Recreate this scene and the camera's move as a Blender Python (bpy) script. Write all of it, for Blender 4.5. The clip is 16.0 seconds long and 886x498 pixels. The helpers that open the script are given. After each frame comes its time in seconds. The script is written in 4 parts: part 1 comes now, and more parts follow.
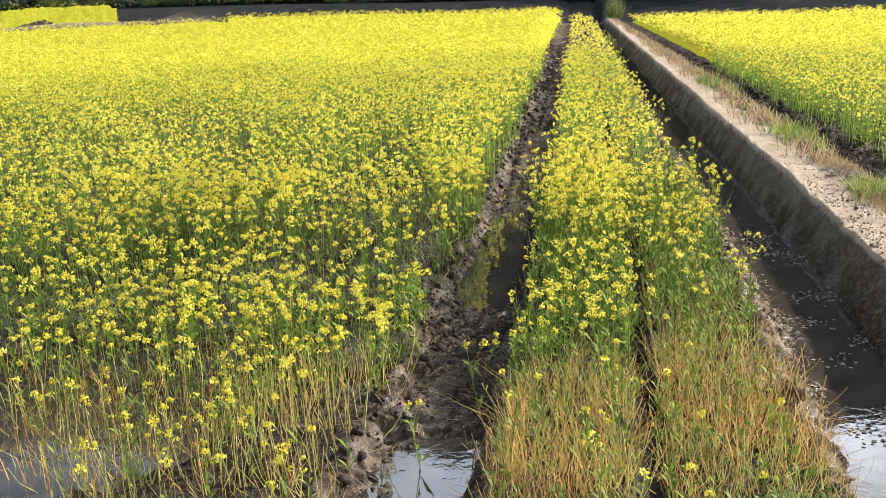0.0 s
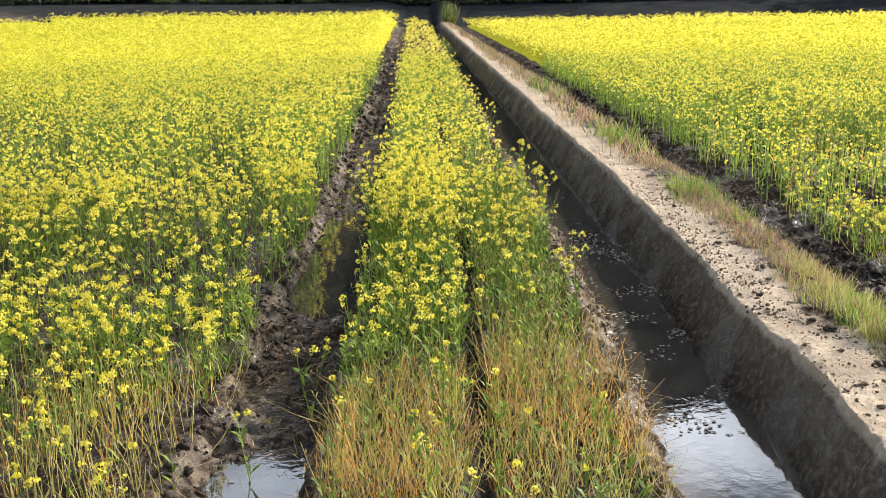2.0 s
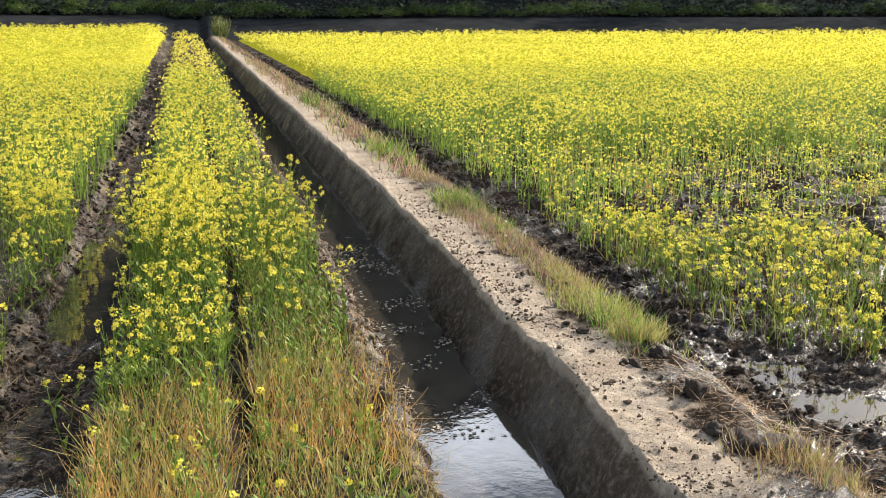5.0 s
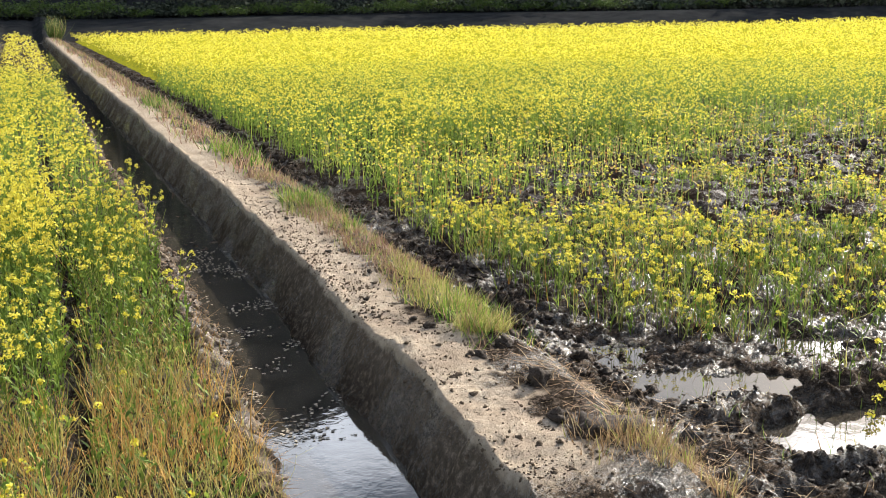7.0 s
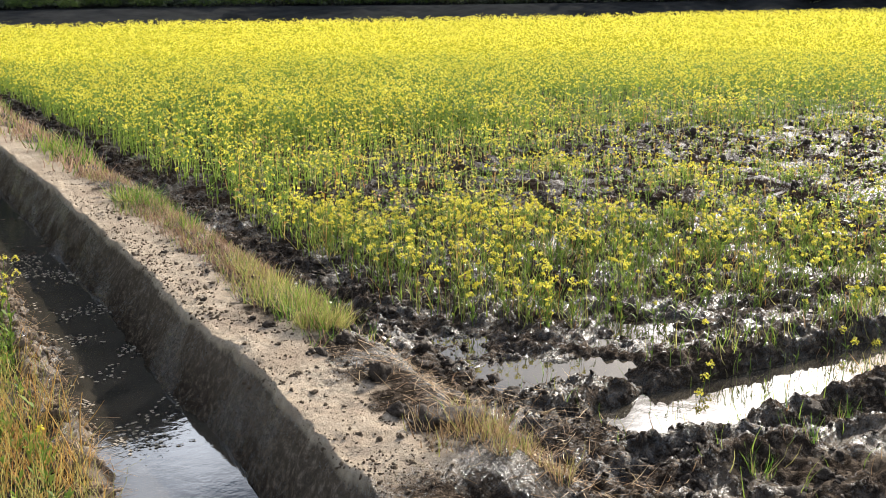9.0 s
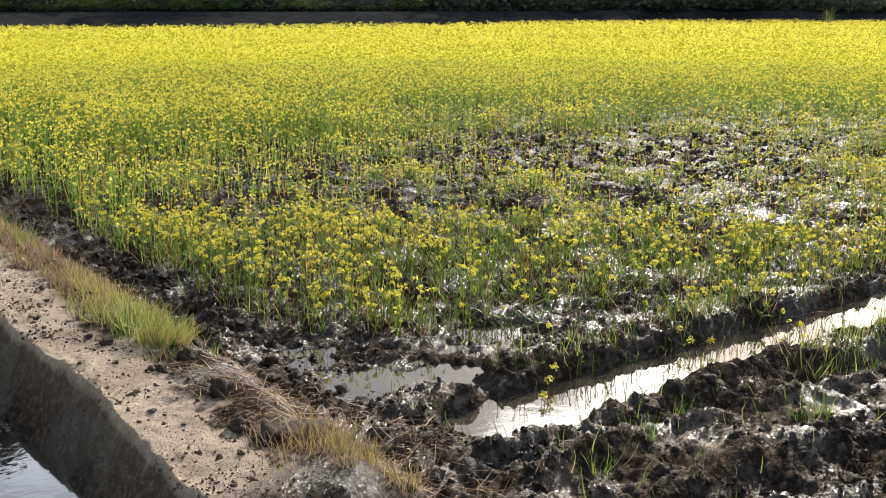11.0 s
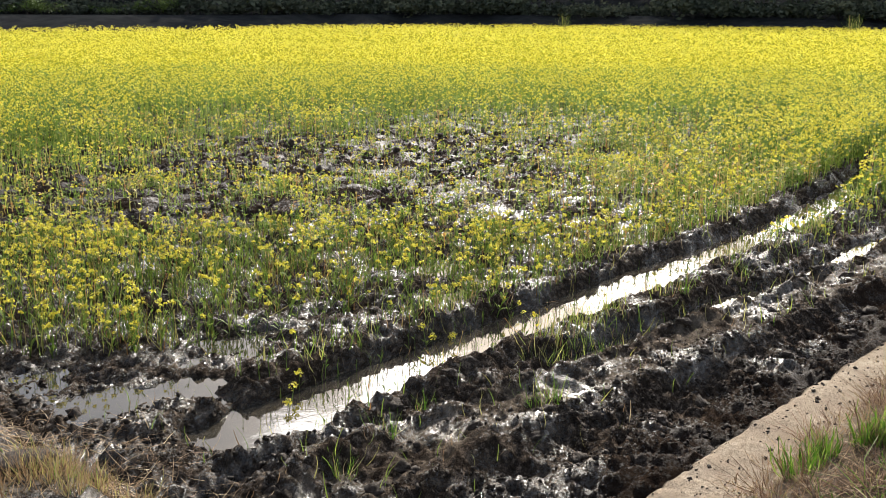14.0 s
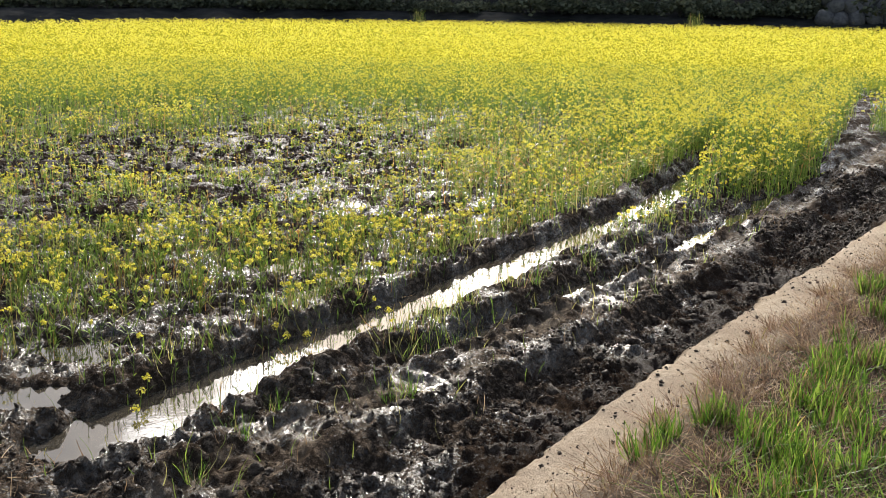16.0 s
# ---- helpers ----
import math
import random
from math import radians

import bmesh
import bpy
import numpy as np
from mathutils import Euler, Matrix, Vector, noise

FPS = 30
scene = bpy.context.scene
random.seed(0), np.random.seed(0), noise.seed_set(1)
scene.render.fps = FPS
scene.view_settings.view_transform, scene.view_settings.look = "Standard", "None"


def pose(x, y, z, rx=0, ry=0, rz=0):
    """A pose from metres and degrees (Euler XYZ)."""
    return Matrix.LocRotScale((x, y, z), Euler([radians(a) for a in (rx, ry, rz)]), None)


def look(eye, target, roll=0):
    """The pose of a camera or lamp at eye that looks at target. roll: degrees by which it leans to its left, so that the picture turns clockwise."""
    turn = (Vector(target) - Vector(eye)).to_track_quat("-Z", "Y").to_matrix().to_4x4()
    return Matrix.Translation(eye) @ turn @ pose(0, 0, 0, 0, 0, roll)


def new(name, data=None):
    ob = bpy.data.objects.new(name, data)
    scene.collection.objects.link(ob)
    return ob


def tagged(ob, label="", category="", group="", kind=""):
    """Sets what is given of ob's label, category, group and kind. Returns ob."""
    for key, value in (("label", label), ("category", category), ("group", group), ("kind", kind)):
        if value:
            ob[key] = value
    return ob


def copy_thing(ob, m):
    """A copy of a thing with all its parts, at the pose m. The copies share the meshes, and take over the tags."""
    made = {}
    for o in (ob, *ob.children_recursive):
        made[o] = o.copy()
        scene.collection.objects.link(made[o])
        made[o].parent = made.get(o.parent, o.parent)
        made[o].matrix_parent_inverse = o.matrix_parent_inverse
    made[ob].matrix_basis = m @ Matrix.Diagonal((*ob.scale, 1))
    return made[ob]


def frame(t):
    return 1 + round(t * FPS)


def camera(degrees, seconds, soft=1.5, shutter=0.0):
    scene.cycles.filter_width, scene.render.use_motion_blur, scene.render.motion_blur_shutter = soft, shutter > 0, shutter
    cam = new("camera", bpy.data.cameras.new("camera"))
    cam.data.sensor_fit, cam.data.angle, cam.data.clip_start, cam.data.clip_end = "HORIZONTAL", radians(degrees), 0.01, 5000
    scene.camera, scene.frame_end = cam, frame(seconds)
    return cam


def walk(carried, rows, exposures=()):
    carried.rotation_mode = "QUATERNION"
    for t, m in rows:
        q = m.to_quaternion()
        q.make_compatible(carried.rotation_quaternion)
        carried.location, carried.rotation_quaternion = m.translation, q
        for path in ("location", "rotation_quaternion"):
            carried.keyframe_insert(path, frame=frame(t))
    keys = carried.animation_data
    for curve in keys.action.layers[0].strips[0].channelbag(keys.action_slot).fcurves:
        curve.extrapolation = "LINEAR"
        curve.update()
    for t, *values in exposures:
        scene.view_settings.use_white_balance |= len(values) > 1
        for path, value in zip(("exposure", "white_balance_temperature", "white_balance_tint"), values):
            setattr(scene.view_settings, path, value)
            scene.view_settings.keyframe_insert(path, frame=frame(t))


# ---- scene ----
# Camera: hand held, a slow turn to the right from the rows to the cross bank.
cam = camera(46.6, 16.0, 0.9)
PATH = [  # seconds, x, y, z, yaw, pitch, roll
    (0.0, -0.000, 0.000, 2.000, 9.90, -13.69, -2.04),
    (0.5, 0.015, 0.013, 1.997, 7.74, -13.83, -1.89),
    (1.0, 0.027, 0.016, 1.999, 5.55, -13.87, -1.71),
    (1.5, 0.047, 0.019, 2.002, 3.39, -13.86, -1.36),
    (2.0, 0.070, 0.026, 1.999, 0.90, -13.77, -1.29),
    (2.5, 0.085, 0.024, 1.996, -1.08, -13.71, -1.13),
    (3.0, 0.102, 0.026, 1.995, -3.57, -13.58, -0.72),
    (3.5, 0.120, 0.024, 1.998, -5.97, -13.38, -0.39),
    (6.0, 0.203, 0.024, 1.996, -15.29, -13.18, -0.64),
    (6.5, 0.226, 0.027, 1.998, -17.50, -13.33, -0.81),
    (7.0, 0.248, 0.029, 1.992, -19.65, -13.37, -0.94),
    (7.5, 0.265, 0.027, 1.995, -21.66, -13.38, -0.89),
    (8.0, 0.280, 0.036, 1.990, -23.75, -13.62, -0.93),
    (10.5, 0.393, 0.018, 1.987, -34.18, -13.60, -0.14),
    (11.0, 0.407, 0.002, 1.994, -36.01, -13.48, -0.02),
    (11.5, 0.426, -0.012, 1.993, -38.22, -13.18, 0.43),
    (12.0, 0.445, -0.022, 1.987, -40.32, -13.18, 0.50),
    (12.5, 0.471, -0.041, 1.989, -42.70, -13.21, 0.44),
    (13.0, 0.488, -0.056, 1.989, -45.44, -13.43, 0.27),
    (13.5, 0.498, -0.065, 1.993, -47.58, -13.42, 0.32),
    (14.0, 0.508, -0.079, 1.995, -49.53, -13.22, 0.36),
    (14.5, 0.519, -0.084, 1.991, -51.63, -13.24, 0.41),
    (15.0, 0.534, -0.082, 1.990, -53.72, -13.31, 0.63),
    (15.5, 0.545, -0.081, 1.986, -55.59, -13.48, 0.85),
    (16.0, 0.546, -0.109, 1.994, -57.49, -13.39, 0.82),
]


def aim(x, y, z, yaw, pitch, roll):
    a, b = radians(yaw), radians(pitch)
    return look((x, y, z), (x - math.sin(a) * math.cos(b), y + math.cos(a) * math.cos(b), z + math.sin(b)), roll)


walk(cam, [(t, aim(*row)) for t, *row in PATH], [(0.0, 0.94), (3.5, 0.86), (6.0, 0.74), (8.2, 0.76), (10.3, 0.46), (13.0, 0.42), (16.0, 0.40)])

# ---- sky, sun ----
SUN_AZ, SUN_EL = radians(58), radians(28)  # from +y towards +x; height
world = bpy.data.worlds.new("sky")
scene.world = world
world.use_nodes = True
wn, wl = world.node_tree.nodes, world.node_tree.links
sky = wn.new("ShaderNodeTexSky")
sky.sky_type, sky.sun_disc = "NISHITA", False
sky.sun_elevation, sky.sun_rotation = SUN_EL, SUN_AZ
sky.dust_density, sky.air_density = 2.2, 1.0
# thin broken cloud all over the sky, brighter where the sky is brighter
coord = wn.new("ShaderNodeTexCoord")
stretch = wn.new("ShaderNodeMapping")
stretch.inputs["Scale"].default_value = (2.2, 2.2, 5.5)
stretch.inputs["Location"].default_value = (1.7, 3.1, 0.4)
cloud = wn.new("ShaderNodeTexNoise")
cloud.inputs["Scale"].default_value, cloud.inputs["Detail"].default_value = 1.6, 6.0
cover = wn.new("ShaderNodeMapRange")
cover.inputs["From Min"].default_value, cover.inputs["From Max"].default_value = 0.44, 0.60
whiten = wn.new("ShaderNodeMixRGB")
whiten.blend_type = "MIX"
grey = wn.new("ShaderNodeRGBToBW")
tone = wn.new("ShaderNodeMath")
tone.operation = "MULTIPLY"
tone.inputs[1].default_value = 5.8
wl.new(coord.outputs["Generated"], stretch.inputs["Vector"])
wl.new(stretch.outputs["Vector"], cloud.inputs["Vector"])
wl.new(cloud.outputs["Fac"], cover.inputs["Value"])
wl.new(sky.outputs["Color"], grey.inputs["Color"])
wl.new(grey.outputs["Val"], tone.inputs[0])
wl.new(cover.outputs["Result"], whiten.inputs["Fac"])
wl.new(sky.outputs["Color"], whiten.inputs["Color1"])
haze = wn.new("ShaderNodeVectorMath")  # cloud keeps a little of the sky's blue
haze.operation = "SCALE"
haze.inputs["Scale"].default_value = 5.4
veil = wn.new("ShaderNodeMixRGB")
veil.inputs["Fac"].default_value = 0.4
wl.new(sky.outputs["Color"], haze.inputs[0])
wl.new(tone.outputs["Value"], veil.inputs["Color1"])
wl.new(haze.outputs["Vector"], veil.inputs["Color2"])
wl.new(veil.outputs["Color"], whiten.inputs["Color2"])
wl.new(whiten.outputs["Color"], wn["Background"].inputs["Color"])
wn["Background"].inputs["Strength"].default_value = 0.085
sun = new("sun", bpy.data.lights.new("sun", "SUN"))
sun.data.energy, sun.data.angle, sun.data.color = 5.0, radians(0.55), (1.0, 0.93, 0.82)
sun.matrix_world = look((0, 0, 0), (-math.sin(SUN_AZ) * math.cos(SUN_EL), -math.cos(SUN_AZ) * math.cos(SUN_EL), -math.sin(SUN_EL)))

# ---- materials ----


def material(name):
    m = bpy.data.materials.new(name)
    m.use_nodes = True
    return m, m.node_tree.nodes, m.node_tree.links, m.node_tree.nodes["Principled BSDF"]


def noise_node(n, l, scale, detail=4.0, rough=0.55, vector=None):
    t = n.new("ShaderNodeTexNoise")
    t.inputs["Scale"].default_value, t.inputs["Detail"].default_value, t.inputs["Roughness"].default_value = scale, detail, rough
    if vector is None:
        c = n.new("ShaderNodeTexCoord")
        vector = c.outputs["Object"]
    l.new(vector, t.inputs["Vector"])
    return t.outputs["Fac"]


def ramp(n, l, value, *stops):
    r = n.new("ShaderNodeValToRGB")
    while len(r.color_ramp.elements) < len(stops):
        r.color_ramp.elements.new(0.5)
    for e, (p, c) in zip(r.color_ramp.elements, stops):
        e.position, e.color = p, (*c, 1)
    l.new(value, r.inputs["Fac"])
    return r.outputs["Color"]


def mix(n, l, fac, a, b, kind="MIX"):
    m = n.new("ShaderNodeMixRGB")
    m.blend_type = kind
    for socket, v in zip(m.inputs, (fac, a, b)):
        if isinstance(v, (int, float)):
            socket.default_value = v
        elif isinstance(v, tuple):
            socket.default_value = (*v, 1)
        else:
            l.new(v, socket)
    return m.outputs["Color"]


def spread(n, l, value, a, b, c=0.0, d=1.0):
    m = n.new("ShaderNodeMapRange")
    for k, v in zip(("From Min", "From Max", "To Min", "To Max"), (a, b, c, d)):
        m.inputs[k].default_value = v
    l.new(value, m.inputs["Value"])
    return m.outputs["Result"]


def attribute(n, name):
    a = n.new("ShaderNodeAttribute")
    a.attribute_name = name
    return a.outputs["Fac"]


def bump(n, l, bsdf, height, strength, distance):
    b = n.new("ShaderNodeBump")
    b.inputs["Strength"].default_value, b.inputs["Distance"].default_value = strength, distance
    l.new(height, b.inputs["Height"])
    l.new(b.outputs["Normal"], bsdf.inputs["Normal"])


def soil():
    """Wet black mud, drying to pale loam where the attribute 'dry' says so, and turf under the verge."""
    m, n, l, p = material("field soil")
    big, fine, grit = noise_node(n, l, 3.0, 5), noise_node(n, l, 28.0, 6, 0.7), noise_node(n, l, 160.0, 4, 0.7)
    wet = ramp(n, l, fine, (0.3, (0.012, 0.009, 0.007)), (0.5, (0.040, 0.030, 0.022)), (0.66, (0.19, 0.148, 0.112)))
    wet = mix(n, l, spread(n, l, grit, 0.49, 0.58, 0.0, 0.8), wet, (0.009, 0.007, 0.006))
    dry = ramp(n, l, fine, (0.25, (0.23, 0.185, 0.135)), (0.5, (0.42, 0.345, 0.26)), (0.75, (0.53, 0.45, 0.345)))
    dry = mix(n, l, spread(n, l, big, 0.4, 0.65), dry, (0.32, 0.255, 0.19))
    dry = mix(n, l, spread(n, l, grit, 0.62, 0.7), dry, (0.12, 0.085, 0.06))
    loam = ramp(n, l, fine, (0.3, (0.012, 0.008, 0.006)), (0.7, (0.035, 0.024, 0.017)))
    wet = mix(n, l, attribute(n, "loam"), wet, loam)
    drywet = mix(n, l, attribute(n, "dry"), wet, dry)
    turf = ramp(n, l, fine, (0.3, (0.025, 0.017, 0.011)), (0.7, (0.09, 0.06, 0.04)))
    # ground of the far slope: its shade and grey haze are put into the colour
    far_shade = ramp(n, l, noise_node(n, l, 0.8, 6), (0.3, (0.018, 0.019, 0.02)), (0.7, (0.034, 0.035, 0.035)))
    colour = mix(n, l, attribute(n, "turf"), drywet, turf)
    colour = mix(n, l, attribute(n, "far_shade"), colour, far_shade)
    l.new(colour, p.inputs["Base Color"])
    film = noise_node(n, l, 56.0, 6, 0.75)  # thin films of water between the crumbs
    slick = spread(n, l, noise_node(n, l, 2.4, 4, 0.65), 0.36, 0.64, -0.09, 0.13)
    seep = n.new("ShaderNodeMath")
    seep.operation = "SUBTRACT"
    l.new(film, seep.inputs[0])
    l.new(slick, seep.inputs[1])
    gloss = spread(n, l, seep.outputs[0], 0.37, 0.47, 0.23, 0.85)
    rough = n.new("ShaderNodeMath")
    rough.operation = "MAXIMUM"
    dull = n.new("ShaderNodeMath")
    dull.operation = "ADD"
    l.new(attribute(n, "dry"), dull.inputs[0])
    l.new(attribute(n, "turf"), dull.inputs[1])
    dull2 = n.new("ShaderNodeMath")
    dull2.operation = "ADD"
    l.new(dull.outputs[0], dull2.inputs[0])
    most = n.new("ShaderNodeMath")
    most.operation = "ADD"
    l.new(attribute(n, "far_shade"), most.inputs[0])
    l.new(spread(n, l, attribute(n, "loam"), 0, 1, 0, 0.8), most.inputs[1])
    l.new(most.outputs[0], dull2.inputs[1])
    l.new(gloss, rough.inputs[0])
    l.new(spread(n, l, dull2.outputs[0], 0, 1, 0, 0.92), rough.inputs[1])
    l.new(rough.outputs[0], p.inputs["Roughness"])
    l.new(spread(n, l, rough.outputs[0], 0.23, 0.85, 0.7, 0.0), p.inputs["Specular IOR Level"])
    coarse = noise_node(n, l, 26.0, 9, 0.8)
    crumbs = n.new("ShaderNodeTexVoronoi")  # crumbled tilth
    crumbs.inputs["Scale"].default_value, crumbs.inputs["Detail"].default_value = 66.0, 2.0
    place = n.new("ShaderNodeTexCoord")
    l.new(place.outputs["Object"], crumbs.inputs["Vector"])
    tilth = mix(n, l, 0.5, mix(n, l, 0.25, coarse, fine), spread(n, l, crumbs.outputs["Distance"], 0.0, 0.7, 1.0, 0.0))
    bump(n, l, p, tilth, 1.0, 0.04)
    return m


def water():
    m, n, l, p = material("muddy water")
    silt = ramp(n, l, noise_node(n, l, 5.0, 4), (0.35, (0.032, 0.028, 0.021)), (0.7, (0.066, 0.056, 0.042)))
    l.new(silt, p.inputs["Base Color"])
    p.inputs["Roughness"].default_value, p.inputs["IOR"].default_value = 0.025, 1.85
    bump(n, l, p, noise_node(n, l, 14.0, 3), 0.06, 0.01)
    return m


def leafy(name, stops, through_light=0.45, rough=0.55):
    """Thin living matter: each blade its own shade, and light that comes through it."""
    m, n, l, p = material(name)
    g = n.new("ShaderNodeNewGeometry")
    colour = ramp(n, l, g.outputs["Random Per Island"], *stops)
    colour = mix(n, l, 0.35, colour, mix(n, l, spread(n, l, noise_node(n, l, 1.3, 3), 0.35, 0.65), (0.6, 0.6, 0.6), (1.35, 1.3, 1.2)), "MULTIPLY")
    l.new(colour, p.inputs["Base Color"])
    p.inputs["Roughness"].default_value = rough
    p.inputs["Specular IOR Level"].default_value = 0.2 if rough < 0.9 else 0.0
    t = n.new("ShaderNodeBsdfTranslucent")
    l.new(colour, t.inputs["Color"])
    both = n.new("ShaderNodeMixShader")
    both.inputs["Fac"].default_value = through_light
    l.new(p.outputs[0], both.inputs[1])
    l.new(t.outputs[0], both.inputs[2])
    l.new(both.outputs[0], n["Material Output"].inputs["Surface"])
    return m


def plain(name, a, b, scale=30.0, rough=0.9):
    m, n, l, p = material(name)
    f = noise_node(n, l, scale, 6, 0.65)
    l.new(ramp(n, l, f, (0.3, a), (0.7, b)), p.inputs["Base Color"])
    p.inputs["Roughness"].default_value, p.inputs["Specular IOR Level"].default_value = rough, 0.15
    bump(n, l, p, f, 0.7, 0.02)
    return m


def canopy():
    """Closed foliage seen from far: leaf green with blossom worked into it."""
    m, n, l, p = material("crop canopy")
    green = ramp(n, l, noise_node(n, l, 3.0, 5), (0.3, (0.07, 0.11, 0.02)), (0.7, (0.17, 0.21, 0.04)))
    l.new(mix(n, l, spread(n, l, noise_node(n, l, 22.0, 3, 0.7), 0.41, 0.57), green, (0.44, 0.39, 0.02)), p.inputs["Base Color"])
    p.inputs["Roughness"].default_value, p.inputs["Specular IOR Level"].default_value = 0.95, 0.0
    return m


SOIL, WATER, CANOPY = soil(), water(), canopy()
GREEN = leafy("crop green", ((0.0, (0.08, 0.14, 0.025)), (0.5, (0.16, 0.25, 0.04)), (1.0, (0.30, 0.36, 0.07))), 0.5)
YELLOW = leafy("rape petals", ((0.0, (0.54, 0.47, 0.04)), (0.5, (0.65, 0.59, 0.075)), (1.0, (0.74, 0.69, 0.14))), 0.5, 0.7)
STRAW = leafy("dry stalks", ((0.0, (0.40, 0.19, 0.055)), (0.5, (0.56, 0.34, 0.11)), (1.0, (0.60, 0.48, 0.16))), 0.35)
OLIVE = leafy("ripening stalks", ((0.0, (0.26, 0.25, 0.07)), (0.5, (0.42, 0.39, 0.12)), (1.0, (0.56, 0.51, 0.19))), 0.35)
GRASS = leafy("grass", ((0.0, (0.04, 0.10, 0.012)), (0.5, (0.12, 0.23, 0.025)), (1.0, (0.30, 0.40, 0.07))), 0.5, 0.4)
# dark and greyed: the slope's shade and haze are put into this leaf colour
SHADELEAF = leafy("shaded woodland leaves", ((0.0, (0.04, 0.048, 0.036)), (0.6, (0.075, 0.085, 0.062)), (1.0, (0.11, 0.12, 0.085))), 0.12, 0.95)
BUSHLEAF = leafy("shrub leaves", ((0.0, (0.05, 0.09, 0.022)), (1.0, (0.13, 0.18, 0.04))), 0.3)
BARK = plain("bark", (0.03, 0.025, 0.02), (0.07, 0.06, 0.05), 12)
CLOD = plain("mud clod", (0.014, 0.010, 0.008), (0.055, 0.041, 0.030), 40, 0.7)
LUMPMUD = plain("broken clod", (0.016, 0.012, 0.009), (0.075, 0.056, 0.042), 5, 0.75)
DRYCLOD = plain("dry clod", (0.06, 0.042, 0.03), (0.22, 0.165, 0.115), 40, 0.95)

# ---- mesh helpers ----
rng = np.random.default_rng(7)


def lattice(ix, iy, seed):
    h = (ix.astype(np.int64) * 374761393 + iy.astype(np.int64) * 668265263 + seed * 974634777) & 0xFFFFFFFF
    h = ((h ^ (h >> 13)) * 1274126177) & 0xFFFFFFFF
    h = ((h ^ (h >> 15)) * 2246822519) & 0xFFFFFFFF
    return ((h ^ (h >> 16)) & 0xFFFFFF) / float(0xFFFFFF)


def vnoise(x, y, seed=0):
    ix, iy = np.floor(x), np.floor(y)
    fx, fy = x - ix, y - iy
    fx, fy = fx * fx * (3 - 2 * fx), fy * fy * (3 - 2 * fy)
    a, b, c, d = lattice(ix, iy, seed), lattice(ix + 1, iy, seed), lattice(ix, iy + 1, seed), lattice(ix + 1, iy + 1, seed)
    return (a + (b - a) * fx) * (1 - fy) + (c + (d - c) * fx) * fy


def fbm(x, y, seed=0, octaves=4):
    """About -0.5 to 0.5."""
    total, amp, norm = 0.0, 1.0, 0.0
    for k in range(octaves):
        total = total + amp * (vnoise(x * 2 ** k + 17.3 * k, y * 2 ** k - 9.1 * k, seed + k) - 0.5)
        norm += amp
        amp *= 0.5
    return total / norm * 1.4


def lumps(x, y, size, seed=0):
    """Rounded clods, 0 in the cracks and 1 on top."""
    x, y = x / size, y / size
    ix, iy = np.floor(x), np.floor(y)
    best = np.full(np.shape(x), 9.0)
    high = np.zeros(np.shape(x))
    for dx in (-1, 0, 1):
        for dy in (-1, 0, 1):
            cx, cy = ix + dx, iy + dy
            d = np.hypot(cx + lattice(cx, cy, seed) - x, cy + lattice(cx, cy, seed + 1) - y)
            near = d < best
            best = np.where(near, d, best)
            high = np.where(near, 0.3 + 0.7 * lattice(cx, cy, seed + 2), high)
    return np.sqrt(np.clip(1 - best * best * 1.4, 0, 1)) * high


def step(a, b, x):
    t = np.clip((x - a) / (b - a), 0, 1)
    return t * t * (3 - 2 * t)


class Bag:
    """Many small quads in one mesh."""

    def __init__(self):
        self.v, self.f, self.m, self.n = [], [], [], 0

    def add(self, verts, faces, slot=0):
        """verts: count x k x 3; faces: quads within the k."""
        count, k, _ = verts.shape
        if count == 0:
            return
        f = np.asarray(faces)[None] + (self.n + np.arange(count) * k)[:, None, None]
        self.v.append(verts.reshape(-1, 3))
        self.f.append(f.reshape(-1, 4))
        self.m.append(np.full(count * len(faces), slot))
        self.n += count * k

    def mesh(self, name, mats, smooth=False):
        me = bpy.data.meshes.new(name)
        v, f, s = np.concatenate(self.v), np.concatenate(self.f), np.concatenate(self.m)
        me.vertices.add(len(v))
        me.vertices.foreach_set("co", v.astype(np.float32).ravel())
        me.loops.add(f.size)
        me.loops.foreach_set("vertex_index", f.astype(np.int32).ravel())
        me.polygons.add(len(f))
        me.polygons.foreach_set("loop_start", np.arange(0, f.size, 4, dtype=np.int32))
        me.polygons.foreach_set("material_index", s.astype(np.int32))
        if smooth:
            me.polygons.foreach_set("use_smooth", np.ones(len(f), dtype=bool))
        for m in mats:
            me.materials.append(m)
        me.update(calc_edges=True)
        return me

    def thing(self, name, mats, parent=None, smooth=False):
        ob = new(name, self.mesh(name, mats, smooth))
        ob.parent = parent
        return ob


def unit(v):
    return v / np.maximum(np.linalg.norm(v, axis=-1, keepdims=True), 1e-9)


def blades(bag, base, top, width, slot=0, sag=0.0, segments=2):
    """Tapered ribbons from base to top (n x 3), bent by sag."""
    n = len(base)
    if n == 0:
        return
    a = rng.uniform(0, 2 * np.pi, n)
    side = np.stack([np.cos(a), np.sin(a), np.zeros(n)], 1) * (np.asarray(width) * np.ones(n))[:, None] / 2
    bend = np.stack([-np.sin(a), np.cos(a), np.zeros(n)], 1) * (np.asarray(sag) * np.ones(n))[:, None]
    rings = []
    for k in range(segments + 1):
        t = k / segments
        c = base + (top - base) * t + bend * (4 * t * (1 - t))
        w = 1 - 0.75 * t
        rings += [c - side * w, c + side * w]
    bag.add(np.stack(rings, 1), [(2 * k, 2 * k + 1, 2 * k + 3, 2 * k + 2) for k in range(segments)], slot)


